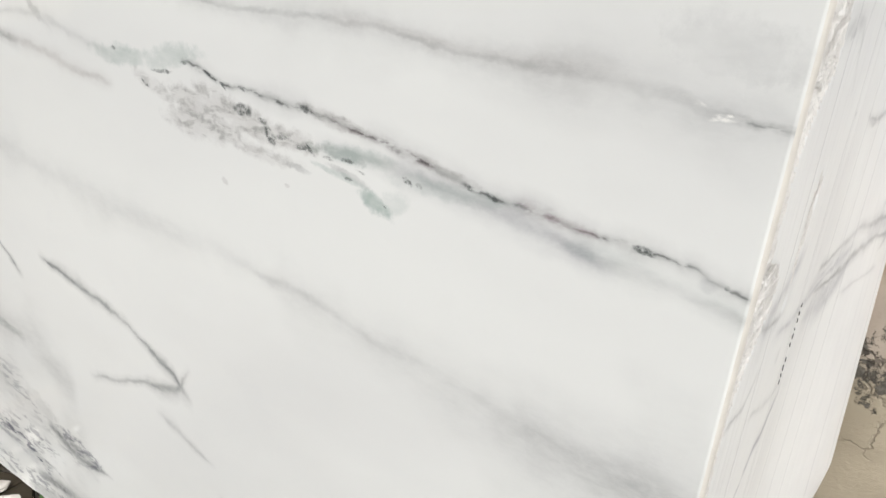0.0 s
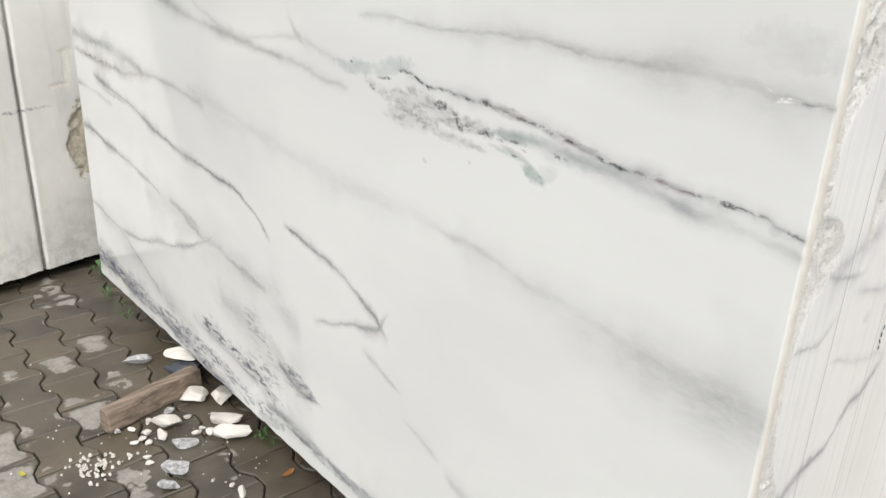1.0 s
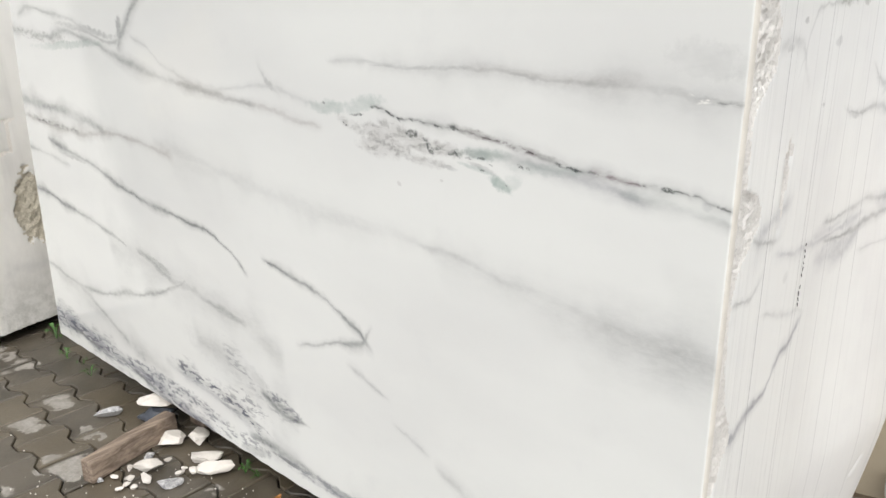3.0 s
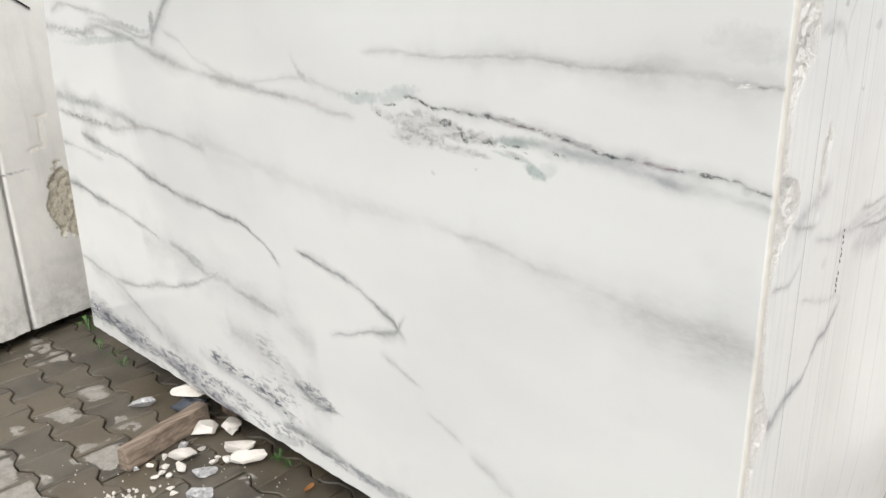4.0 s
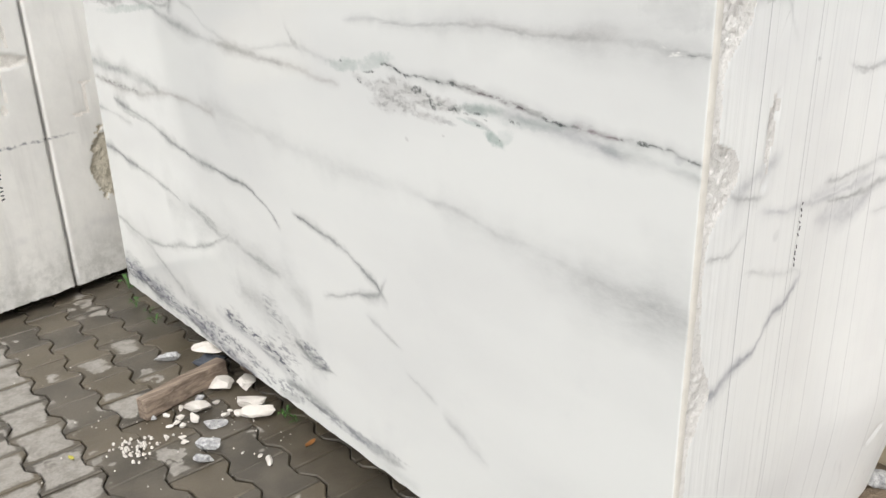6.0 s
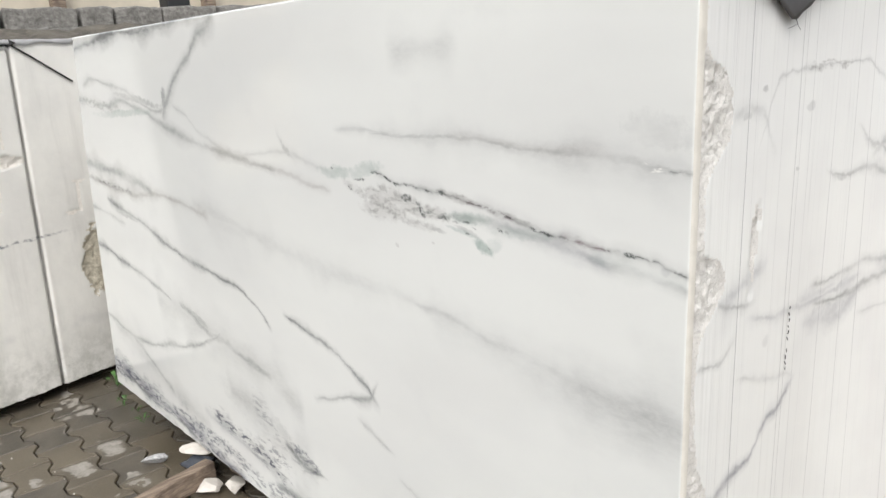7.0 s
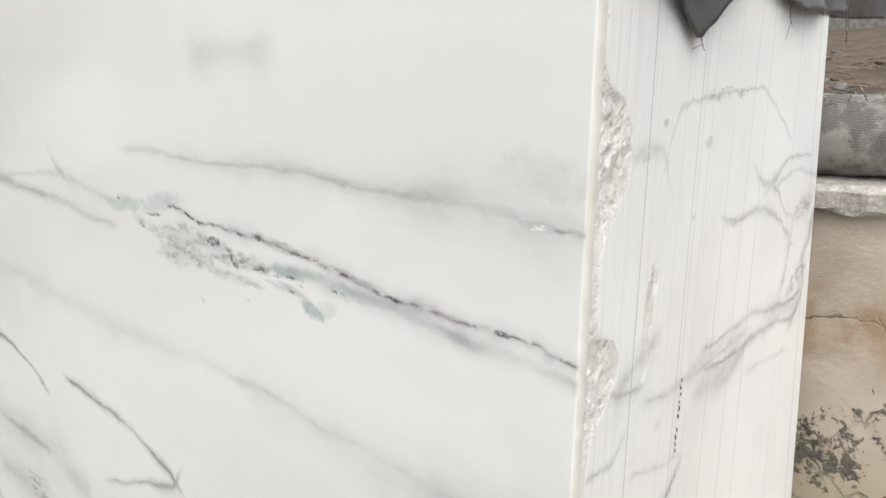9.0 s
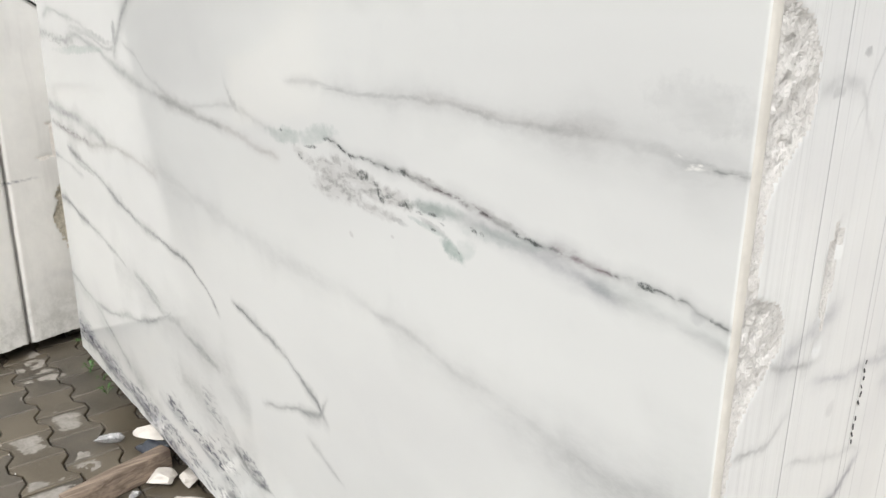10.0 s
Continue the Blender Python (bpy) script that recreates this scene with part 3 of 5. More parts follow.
def weathered_marble():
    m = Mat("weathered_marble", 0.6)
    streak = m.noise(1.0, 5.0, 0.65, at=m.stretch(9.0, 9.0, 0.9))
    stone = m.mix(m.step(m.noise(2.5, 5.0, 0.6), 0.35, 0.7), (0.75, 0.74, 0.70), (0.65, 0.64, 0.61))
    stone = m.mix(m.step(streak, 0.5, 0.75, 0.0, 0.4), stone, (0.50, 0.49, 0.46))
    x, y, z = m.xyz(m.vec("ADD", m.pos, m.vec("SCALE", m.vec("SUBTRACT", m.noise(7.0, 4.0, colour=True), (0.5, 0.5, 0.5)), 0.12)))
    damp = m.step(z, 0.42, 0.02, 0.0, 0.7)
    stone = m.mix(m.math("MULTIPLY", damp, m.step(m.noise(14.0, 5.0, 0.7), 0.35, 0.65)), stone, (0.34, 0.34, 0.31))
    level = m.math("MULTIPLY_ADD", m.noise(12.0, 5.0, 0.7), 0.035, m.math("MULTIPLY_ADD", m.xyz()[1], -0.035, m.xyz()[2]))
    seam = m.step(m.math("ABSOLUTE", m.math("SUBTRACT", level, 0.853)), 0.012, 0.0, 0.0, 0.95)
    stone = m.mix(m.math("MULTIPLY", m.math("MULTIPLY", seam, m.step(m.xyz()[1], 0.10, -0.12)), m.step(m.noise(40.0, 3.0), 0.35, 0.6)), stone, (0.16, 0.165, 0.18))
    band = m.step(m.math("ABSOLUTE", m.math("SUBTRACT", z, 0.36)), 0.05, 0.0, 0.0, 0.3)
    stone = m.mix(m.math("MULTIPLY", band, m.step(m.noise(5.0, 4.0), 0.4, 0.65)), stone, (0.42, 0.42, 0.42))
    m.bump(m.noise(30.0, 5.0, 0.65), 0.25, 0.006)
    return m.done(stone)


def wet_paver(single):
    m = Mat("wet_paver", 0.4)
    warped = m.vec("ADD", m.pos, m.vec("SCALE", m.vec("SUBTRACT", m.noise(14.0, 4.0, 0.6, colour=True), (0.5, 0.5, 0.5)), 0.19))
    x, y, z = m.xyz(warped)
    # dry islands that the water has left on single stones, and the drier strip away from the block
    strip = m.math("MULTIPLY", m.step(y, -0.50, -0.62), m.math("MULTIPLY", m.step(y, -1.7, -1.35), m.step(x, -1.45, -1.85)))
    dry = m.step(m.math("MULTIPLY_ADD", m.noise(7.0, 3.0, 0.5), 0.9, m.math("MULTIPLY", strip, 0.27)), 0.60, 0.64)
    for px, py, wide, deep in ((-2.205, -0.345, 0.125, 0.075), (-2.645, -0.325, 0.095, 0.055), (-2.745, -0.16, 0.10, 0.05), (-3.25, -0.11, 0.09, 0.035),
                               (-2.37, -0.19, 0.09, 0.030), (-1.74, -0.36, 0.08, 0.030), (-2.16, -0.65, 0.11, 0.075), (-3.50, -0.13, 0.13, 0.026), (-2.66, -0.50, 0.05, 0.022)):
        dx = m.math("DIVIDE", m.math("SUBTRACT", x, px), wide)
        dy = m.math("DIVIDE", m.math("SUBTRACT", y, py), deep)
        far = m.math("ADD", m.math("MULTIPLY", dx, dx), m.math("MULTIPLY", dy, dy))
        dry = m.math("MAXIMUM", dry, m.step(far, 1.0, 0.86))
    if single:
        # water stands along the edges of each stone
        local = m.n.new("ShaderNodeTexCoord").outputs["Object"]
        lx, ly, lz = m.xyz(m.vec("ADD", local, m.vec("SCALE", m.vec("SUBTRACT", m.noise(30.0, 3.0, colour=True), (0.5, 0.5, 0.5)), 0.035)))
        rim = m.math("MINIMUM", m.math("SUBTRACT", 0.106, m.math("ABSOLUTE", lx)), m.math("SUBTRACT", 0.084, m.math("ABSOLUTE", ly)))
        dry = m.math("MULTIPLY", dry, m.step(rim, 0.006, 0.014))
    grain = m.noise(95.0, 4.0, 0.7)
    blotch = m.noise(5.0, 4.0, 0.6)
    wet = m.mix(m.step(blotch, 0.35, 0.65), (0.058, 0.050, 0.038), (0.100, 0.086, 0.066))
    wet = m.mix(m.step(m.random(), 0.5, 1.0, 0.0, 0.55), wet, (0.125, 0.100, 0.064))
    pale = m.mix(m.step(grain, 0.3, 0.7), (0.34, 0.318, 0.285), (0.27, 0.252, 0.225))
    pale = m.mix(m.step(m.noise(21.0, 4.0, 0.65), 0.42, 0.62, 0.0, 0.45), pale, (0.15, 0.138, 0.12))
    stone = m.mix(m.math("MULTIPLY", dry, 0.92), wet, pale)
    stone = m.mix(m.step(grain, 0.62, 0.78, 0.0, 0.4), stone, (0.05, 0.045, 0.04))
    m.bump(grain, 0.35, 0.003)
    return m.done(stone, m.step(dry, 0.0, 1.0, 0.32, 0.8))


def soil(name, dark, light, scale=1.0, rough=0.85):
    m = Mat(name, rough)
    coarse, fine = m.noise(7.0 * scale, 6.0, 0.7), m.noise(70.0 * scale, 4.0, 0.7)
    earth = m.mix(m.step(coarse, 0.3, 0.7), dark, light)
    earth = m.mix(m.step(fine, 0.58, 0.72, 0.0, 0.6), earth, tuple(min(1.0, 2.2 * v) for v in light))
    m.bump(m.math("ADD", coarse, fine), 0.8, 0.02)
    return m.done(earth)


def old_wood():
    m = Mat("old_wood", 0.75)
    grain = m.noise(1.0, 5.0, 0.7, at=m.stretch(60.0, 4.0, 60.0), warp=0.4)
    wood = m.mix(m.step(grain, 0.35, 0.65), (0.30, 0.235, 0.18), (0.13, 0.095, 0.07))
    wood = m.mix(m.step(m.noise(7.0, 4.0), 0.5, 0.7, 0.0, 0.7), wood, (0.085, 0.062, 0.052))
    m.bump(grain, 0.6, 0.004)
    return m.done(wood)


def plaster():
    m = Mat("peeling_plaster", 0.85)
    x, y, z = m.xyz()
    broad, fine = m.noise(3.2, 5.0, 0.6), m.noise(60.0, 5.0, 0.7)
    wall = m.mix(m.step(broad, 0.35, 0.65), (0.52, 0.445, 0.37), (0.42, 0.355, 0.29))
    rust = m.math("MULTIPLY", m.step(m.math("ABSOLUTE", m.math("SUBTRACT", z, 0.93)), 0.16, 0.02), m.step(m.noise(6.0, 5.0, 0.6), 0.38, 0.62))
    wall = m.mix(m.math("MULTIPLY", rust, 0.75), wall, (0.30, 0.19, 0.10))
    low = m.step(z, 0.68, 0.58)
    wall = m.mix(m.math("MULTIPLY", low, 0.7), wall, (0.40, 0.35, 0.25))
    patch = m.step(m.math("ADD", m.noise(9.0, 9.0, 0.80), m.math("MULTIPLY", m.step(m.math("ABSOLUTE", m.math("SUBTRACT", z, 0.65)), 0.20, 0.0), 0.15)), 0.635, 0.66)
    wall = m.mix(patch, wall, m.mix(m.step(fine, 0.35, 0.65), (0.075, 0.068, 0.055), (0.16, 0.147, 0.125)))
    crack = m.n.new("ShaderNodeTexVoronoi")
    crack.feature = "DISTANCE_TO_EDGE"
    crack.inputs["Scale"].default_value = 4.2
    m.l.new(m.vec("ADD", m.pos, m.vec("SCALE", m.noise(9.0, 5.0, 0.6, colour=True), 0.16)), crack.inputs["Vector"])
    split = m.step(crack.outputs["Distance"], 0.022, 0.004)
    split = m.math("MULTIPLY", split, m.step(m.noise(2.1, 2.0), 0.48, 0.58))
    wall = m.mix(m.math("MULTIPLY", split, 0.85), wall, (0.07, 0.06, 0.05))
    wall = m.mix(m.step(fine, 0.55, 0.75, 0.0, 0.35), wall, (0.33, 0.27, 0.21))
    deep = m.math("MULTIPLY_ADD", m.math("ADD", patch, split), -0.6, m.math("MULTIPLY", fine, 0.25))
    m.bump(deep, 0.8, 0.012)
    return m.done(wall)


def woven_net():
    m = Mat("shade_net", 0.9)
    x, y, z = m.xyz(m.vec("ADD", m.pos, m.vec("SCALE", m.noise(12.0, 3.0, colour=True), 0.03)))
    a = m.math("SINE", m.math("MULTIPLY", m.math("ADD", x, z), 900.0))
    b = m.math("SINE", m.math("MULTIPLY", m.math("SUBTRACT", x, z), 1100.0))
    weave = m.math("MULTIPLY", a, b)
    net = m.mix(m.step(weave, -0.5, 0.6), (0.065, 0.063, 0.058), (0.27, 0.26, 0.245))
    net = m.mix(m.step(m.noise(14.0, 5.0, 0.65), 0.45, 0.62, 0.0, 0.7), net, (0.40, 0.385, 0.355))
    m.bump(weave, 0.4, 0.004)
    return m.done(net)


def plain(name, colour, rough=0.6, scale=30.0, amount=0.3, relief=0.2, spec=0.5):
    """A nearly even surface with a little mottling and relief of its own."""
    m = Mat(name, rough, spec=spec)
    spots = m.noise(scale, 5.0, 0.65)
    m.bump(spots, relief, 0.004)
    return m.done(m.mix(m.step(spots, 0.35, 0.7, 0.0, amount), colour, tuple(0.45 * v for v in colour)))


ZONES = (-1.95, -1.15, -0.62)
MARBLES = [polished_marble(low, high) for low, high in zip((-9.0, *ZONES), (*ZONES, 9.0))]
SAWN, WEATHERED = sawn_marble(), weathered_marble()
ARRIS = plain("edge_marble", (0.66, 0.635, 0.58), 0.6, 24.0, 0.22, 0.2)
ROUGH = rough_marble("broken_marble", (0.80, 0.785, 0.755), (0.66, 0.645, 0.615))
PALE_SCAR = rough_marble("fresh_marble_chip", (0.82, 0.79, 0.74), (0.69, 0.655, 0.60))
SCAR = rough_marble("scarred_marble", (0.68, 0.63, 0.52), (0.46, 0.42, 0.33), 1.2)
PAVER, FAR_PAVER = wet_paver(True), wet_paver(False)
JOINT = soil("joint_soil", (0.018, 0.016, 0.012), (0.036, 0.032, 0.025), 1.5, 0.6)
DIRT = soil("dirt", (0.085, 0.062, 0.042), (0.19, 0.145, 0.100))
MOUND = soil("rubble_soil", (0.075, 0.068, 0.055), (0.16, 0.145, 0.12), 1.3)
WOOD, PLASTER, NET = old_wood(), plaster(), woven_net()
COPING = rough_marble("cement_coping", (0.70, 0.67, 0.61), (0.36, 0.335, 0.30))
WHITE_CHIP = plain("white_marble_chip", (0.63, 0.595, 0.545), 0.6, 14.0, 0.3, 0.6)
GREY_CHIP = rough_marble("grey_marble_chip", (0.70, 0.70, 0.69), (0.25, 0.25, 0.26), 1.4)
SLATE = plain("dark_wet_stone", (0.075, 0.085, 0.105), 0.25, 24.0, 0.6, 0.6)
TARP = plain("black_tarpaulin", (0.075, 0.076, 0.080), 0.34, 9.0, 0.4, 0.35)
SHEET = plain("white_sheet", (0.66, 0.66, 0.67), 0.5, 8.0, 0.2, 0.2)
CORD = plain("black_cord", (0.02, 0.02, 0.02), 0.6)
INK = plain("black_marker", (0.05, 0.05, 0.055), 0.6, 60.0, 0.3)
LEAF = plain("weed_leaf", (0.065, 0.16, 0.035), 0.5, 40.0, 0.4)
DRY_LEAF = plain("dry_leaf", (0.30, 0.13, 0.035), 0.7, 40.0, 0.4)
YELLOW_LEAF = plain("yellow_leaf", (0.42, 0.38, 0.06), 0.6, 40.0, 0.3)
KERB = rough_marble("grey_rubble_stone", (0.27, 0.262, 0.245), (0.12, 0.115, 0.105), 0.6)
CREAM = plain("cream_wall_paint", (0.60, 0.54, 0.44), 0.7, 3.0, 0.3)
BLACK = plain("black_paint", (0.015, 0.016, 0.018), 0.5)


# ---- mesh helpers ----
def mesh_part(name, verts, faces, materials, parent=None, label="", smooth=False, slots=None):
    """One mesh object from vertices and faces, under a thing where one is given."""
    data = bpy.data.meshes.new(name)
    data.from_pydata(verts, [], faces)
    for material in materials if isinstance(materials, (list, tuple)) else [materials]:
        data.materials.append(material)
    if slots is not None:
        data.polygons.foreach_set("material_index", slots)
    if smooth:
        data.polygons.foreach_set("use_smooth", [True] * len(data.polygons))
    data.update()
    ob = new(name, data)
    if parent:
        ob.parent = parent
        ob.matrix_parent_inverse = Matrix.Translation(parent.location).inverted()
    return tagged(ob, label)


def part(name, bm, material, parent=None, label="", smooth=False):
    data = bpy.data.meshes.new(name)
    bm.normal_update()
    bm.to_mesh(data)
    bm.free()
    data.materials.append(material)
    if smooth:
        data.polygons.foreach_set("use_smooth", [True] * len(data.polygons))
    ob = new(name, data)
    if parent:
        ob.parent = parent
        ob.matrix_parent_inverse = Matrix.Translation(parent.location).inverted()
    return tagged(ob, label)


def thing(name, place, label, category, group="", kind=""):
    ob = new(name)
    ob.location, ob.empty_display_size = place, 0.1
    return tagged(ob, label, category, group, kind)


def sheet(us, vs, place):
    """The vertices and faces of a grid: place(u, v) gives each vertex."""
    verts = [place(u, v) for v in vs for u in us]
    w = len(us)
    return verts, [(j * w + i, j * w + i + 1, (j + 1) * w + i + 1, (j + 1) * w + i) for j in range(len(vs) - 1) for i in range(w - 1)]


def rugged(p, scale, depth=4):
    return noise.fractal(Vector(p) * scale, 0.9, 2.1, depth)


def box_mesh(size, m=Matrix(), bevel=0.0, wear=0.0, cuts=0):
    """A box round its base's middle, with bevelled and worn edges."""
    bm = bmesh.new()
    bmesh.ops.create_cube(bm, size=1.0, matrix=Matrix.Translation((0, 0, size[2] / 2)) @ Matrix.Diagonal((*size, 1)))
    if bevel:
        bmesh.ops.bevel(bm, geom=list(bm.edges), offset=bevel, segments=2, affect="EDGES", profile=0.6)
    if cuts:
        bmesh.ops.subdivide_edges(bm, edges=list(bm.edges), cuts=cuts, use_grid_fill=True)
    if wear:
        for v in bm.verts:
            v.co += wear * noise.noise_vector(v.co * 9.0 + m.translation)
    bm.transform(m)
    return bm


def rock_mesh(size, seed, sharp=5, rough=0.10):
    """A broken lump of stone: a ball cut flat by a few planes, roughened, lying on z = 0."""
    rnd = random.Random(seed)
    bm = bmesh.new()
    bmesh.ops.create_icosphere(bm, subdivisions=3, radius=1.0)
    for _ in range(sharp + 7):
        n = Vector((rnd.gauss(0, 1), rnd.gauss(0, 1), rnd.gauss(0, 0.8))).normalized()
        d = rnd.uniform(0.42, 0.72)
        for v in bm.verts:
            over = v.co.dot(n) - d
            if over > 0:
                v.co -= n * over * 0.96
    off = Vector((seed * 1.7, seed * 0.9, 0))
    for v in bm.verts:
        v.co += v.co.normalized() * rough * noise.fractal(v.co * 2.2 + off, 0.9, 2.0, 4)
    wide = [max(abs(v.co[k]) for v in bm.verts) for k in range(3)]
    for v in bm.verts:
        v.co = Vector(v.co[k] / wide[k] * size[k] / 2 for k in range(3))
    low = min(v.co.z for v in bm.verts)
    for v in bm.verts:
        v.co.z -= low
    return bm


def tube(points, radius, name, material, parent=None, label="", sides=6):
    """A thin round rod along points."""
    pts = [Vector(p) for p in points]
    verts, faces = [], []
    for k, p in enumerate(pts):
        way = (pts[min(k + 1, len(pts) - 1)] - pts[max(k - 1, 0)]).normalized()
        side = way.cross(Vector((0.31, 0.17, 0.93)) if abs(way.z) < 0.9 else Vector((1, 0.1, 0))).normalized()
        up = way.cross(side)
        verts += [tuple(p + radius * (math.cos(6.2832 * n / sides) * side + math.sin(6.2832 * n / sides) * up)) for n in range(sides)]
    for k in range(len(pts) - 1):
        faces += [(k * sides + n, k * sides + (n + 1) % sides, (k + 1) * sides + (n + 1) % sides, (k + 1) * sides + n) for n in range(sides)]
    faces += [tuple(range(sides))[::-1], tuple((len(pts) - 1) * sides + n for n in range(sides))]
    return mesh_part(name, verts, faces, material, parent, label, smooth=True)


# ---- ground ----
def ground():
    """Dark soil under and between the stones, out to the horizon."""
    verts, faces = sheet(np.linspace(-400, 400, 9), np.linspace(-400, 400, 9), lambda x, y: (x, y, -0.020))
    tagged(mesh_part("ground", verts, faces, JOINT), "dark damp soil under the paving of a stone yard", "ground", kind="structure")


ground()


def dirt_strip():
    """Earth heaped along the foot of the wall behind the block."""
    def place(x, y):
        rise = 0.13 * max(0.0, min(1.0, (y - 0.66) / 0.3))
        return (x, y, -0.010 + rise + 0.014 * rugged((x, y, 0), 7.0))
    verts, faces = sheet(np.linspace(-3.2, 3.2, 140), np.linspace(0.55, 1.04, 22), place)
    tagged(mesh_part("dirt", verts, faces, DIRT, smooth=True), "brown earth heaped along the foot of the wall", "dirt", kind="structure")


dirt_strip()


# ---- the veined block ----
def right_edge(z):
    return 0.030 * (z - 1.05) / 0.6


def top_height(x):
    return 1.664 - 0.0235 * x


def bottom_height(x):
    return 0.102 - 0.0205 * x


def left_edge(z):
    return -3.092 + 0.134 * z + 0.035 * max(0.0, z - 1.3) / 0.43


CHIPPED = [(0.10, 0.035), (0.62, 0.030), (0.684, 0.058), (0.714, 0.083), (0.758, 0.074), (0.805, 0.045), (0.875, 0.032), (0.981, 0.026), (1.037, 0.036), (1.068, 0.060),
           (1.092, 0.080), (1.110, 0.104), (1.146, 0.104), (1.171, 0.086), (1.187, 0.036), (1.239, 0.036), (1.306, 0.036), (1.325, 0.060), (1.342, 0.078), (1.360, 0.096),
           (1.392, 0.105), (1.432, 0.099), (1.468, 0.078), (1.489, 0.038), (1.512, 0.020), (1.70, 0.020)]


def chipped_to(z):
    return float(np.interp(z, [a for a, _ in CHIPPED], [b for _, b in CHIPPED])) + 0.006 * rugged((0, 3, z), 28.0)


def side_x(y, z):
    """The sawn end: it leans with the front edge, turns out towards the upright back edge and tucks in at the foot."""
    k = min(1.0, max(0.0, (y - 0.42) / 0.48))
    k = k * k * (3 - 2 * k)
    tuck = max(0.0, 0.46 - z)
    return right_edge(z) * (1 - k) + 0.051 * k - 0.24 * tuck * tuck / (tuck + 0.05) * min(1.0, y / 0.9) ** 2


def main_block():
    block = thing("marble_block", (-1.5, 0.45, 0.12), "large white marble block with grey veins, one face polished", "marble block")
    # polished face: flat, with an eased edge that runs back into the block
    ease = [(0.0, 0.014), (0.0, 0.006), (0.001, 0.003), (0.003, 0.001), (0.006, 0.0)]
    count = 90
    
    def spread(k, total, low, high):
        """A place along one way of the face, and how far its edge lies back."""
        if k < len(ease):
            return low + ease[k][0], ease[k][1]
        if k >= total - len(ease):
            return high - ease[total - 1 - k][0], ease[total - 1 - k][1]
        part_way = (k - len(ease) + 1) / (total - 2 * len(ease) + 1)
        return low + 0.006 + (high - low - 0.012) * part_way, 0.0

    nu, nv = count + 2 * len(ease), 62

    def place(i, j):
        x0, back_u = spread(i, nu, -3.0, 0.0)
        z0, back_v = spread(j, nv, 0.0, 1.0)
        s = (x0 + 3.0) / 3.0
        zl, zr = bottom_height(-3.0 + 3.0 * s), top_height(-3.0 + 3.0 * s)
        height = zl + (zr - zl) * z0 if j >= len(ease) and j < nv - len(ease) else (zl + ease[j][0] if j < len(ease) else zr - ease[nv - 1 - j][0])
        xl, xr = left_edge(height), right_edge(height)
        x = xl + ease[i][0] if i < len(ease) else xr - ease[nu - 1 - i][0] if i >= nu - len(ease) else xl + (xr - xl) * s
        y = max(back_u, back_v)
        rag = 0.0
        if j < len(ease):
            rag = 0.006 * rugged((x, 0, 0), 16.0)
        return (x, y, height + rag)

    verts, faces = sheet(range(nu), range(nv), place)
    rim = len(ease) - 1
    edge = [len(ZONES) + 1 if i >= nu - rim else sum(sum(verts[k][0] for k in faces[j * (nu - 1) + i]) / 4 > z for z in ZONES) for j in range(nv - 1) for i in range(nu - 1)]
    face = mesh_part("polished_face", verts, faces, [*MARBLES, ARRIS], block, "polished white marble with grey, green and black veins", slots=edge)
    face.data.polygons.foreach_set("use_smooth", [i < rim or i >= nu - 1 - rim or j < rim or j >= nv - 1 - rim for j in range(nv - 1) for i in range(nu - 1)])

    # sawn end with its chipped arris
    ys = list(np.linspace(0.007, 0.16, 50)) + list(np.linspace(0.166, 0.885, 90)) + [0.893, 0.899, 0.903]
    zs = list(np.linspace(0.10, 1.668, 300))

    def end(y, z):
        x = side_x(min(y, 0.885), z)
        edge = chipped_to(z)
        if y < edge:
            t = y / edge
            bite = 0.004 * (1 - t) ** 0.6 + 0.005 * min(1.0, (edge / 0.06)) * (0.5 + rugged((x, y, z), 85.0)) * (1 - t ** 4)
            x -= max(0.001, bite) if y > 0.018 else 0.001
        # saw grooves, two spalls and a scratch
        x += 0.0007 * noise.noise(Vector((y * 120.0, 0, z * 0.6)))
        for cy, cz, wy, wz, deep in ((0.191, 1.175, 0.0055, 0.062, 0.010), (0.2045, 1.218, 0.0045, 0.032, 0.008), (0.188, 1.086, 0.004, 0.013, 0.006)):
            lean = (z - cz) * 0.06 + 0.003 * rugged((1, 2, z), 30.0)
            d = ((y - cy - lean) / wy) ** 2 + ((z - cz) / wz) ** 2
            if d < 1:
                x -= deep * (1 - d) ** 0.7
        d = abs((y - 0.769) * 0.8 - (z - 0.339) * 0.6), abs((y - 0.769) * 0.6 + (z - 0.339) * 0.8)
        if d[0] < 0.006 and d[1] < 0.03:
            x -= 0.004
        if y > 0.885:
            x -= ((y - 0.885) / 0.018) ** 2 * 0.014
        return (x, y, z)

    verts, faces = sheet(ys, zs, end)
    slots = []
    for f in faces:
        y, z = sum(verts[k][1] for k in f) / 4, sum(verts[k][2] for k in f) / 4
        edge = chipped_to(z)
        spall = any(((y - cy) / wy) ** 2 + ((z - cz) / wz) ** 2 < 1.2 for cy, cz, wy, wz in ((0.193, 1.175, 0.009, 0.062), (0.2055, 1.222, 0.005, 0.024)))
        slots.append(1 if spall or (y < edge and y > 0.018) else 2 if y <= 0.018 else 0)
    mesh_part("sawn_end", verts, faces, [SAWN, ROUGH, ARRIS], block, "saw-marked white marble with a chipped edge", smooth=True, slots=slots)

    # the faces turned away
    def ring(x, y):
        return (x, y, top_height(x) - 0.008 + 0.006 * rugged((x, y, 1), 5.0))

    verts, faces = sheet(np.linspace(left_edge(1.7), side_x(0.88, 1.6) - 0.006, 60), np.linspace(0.012, 0.90, 24), ring)
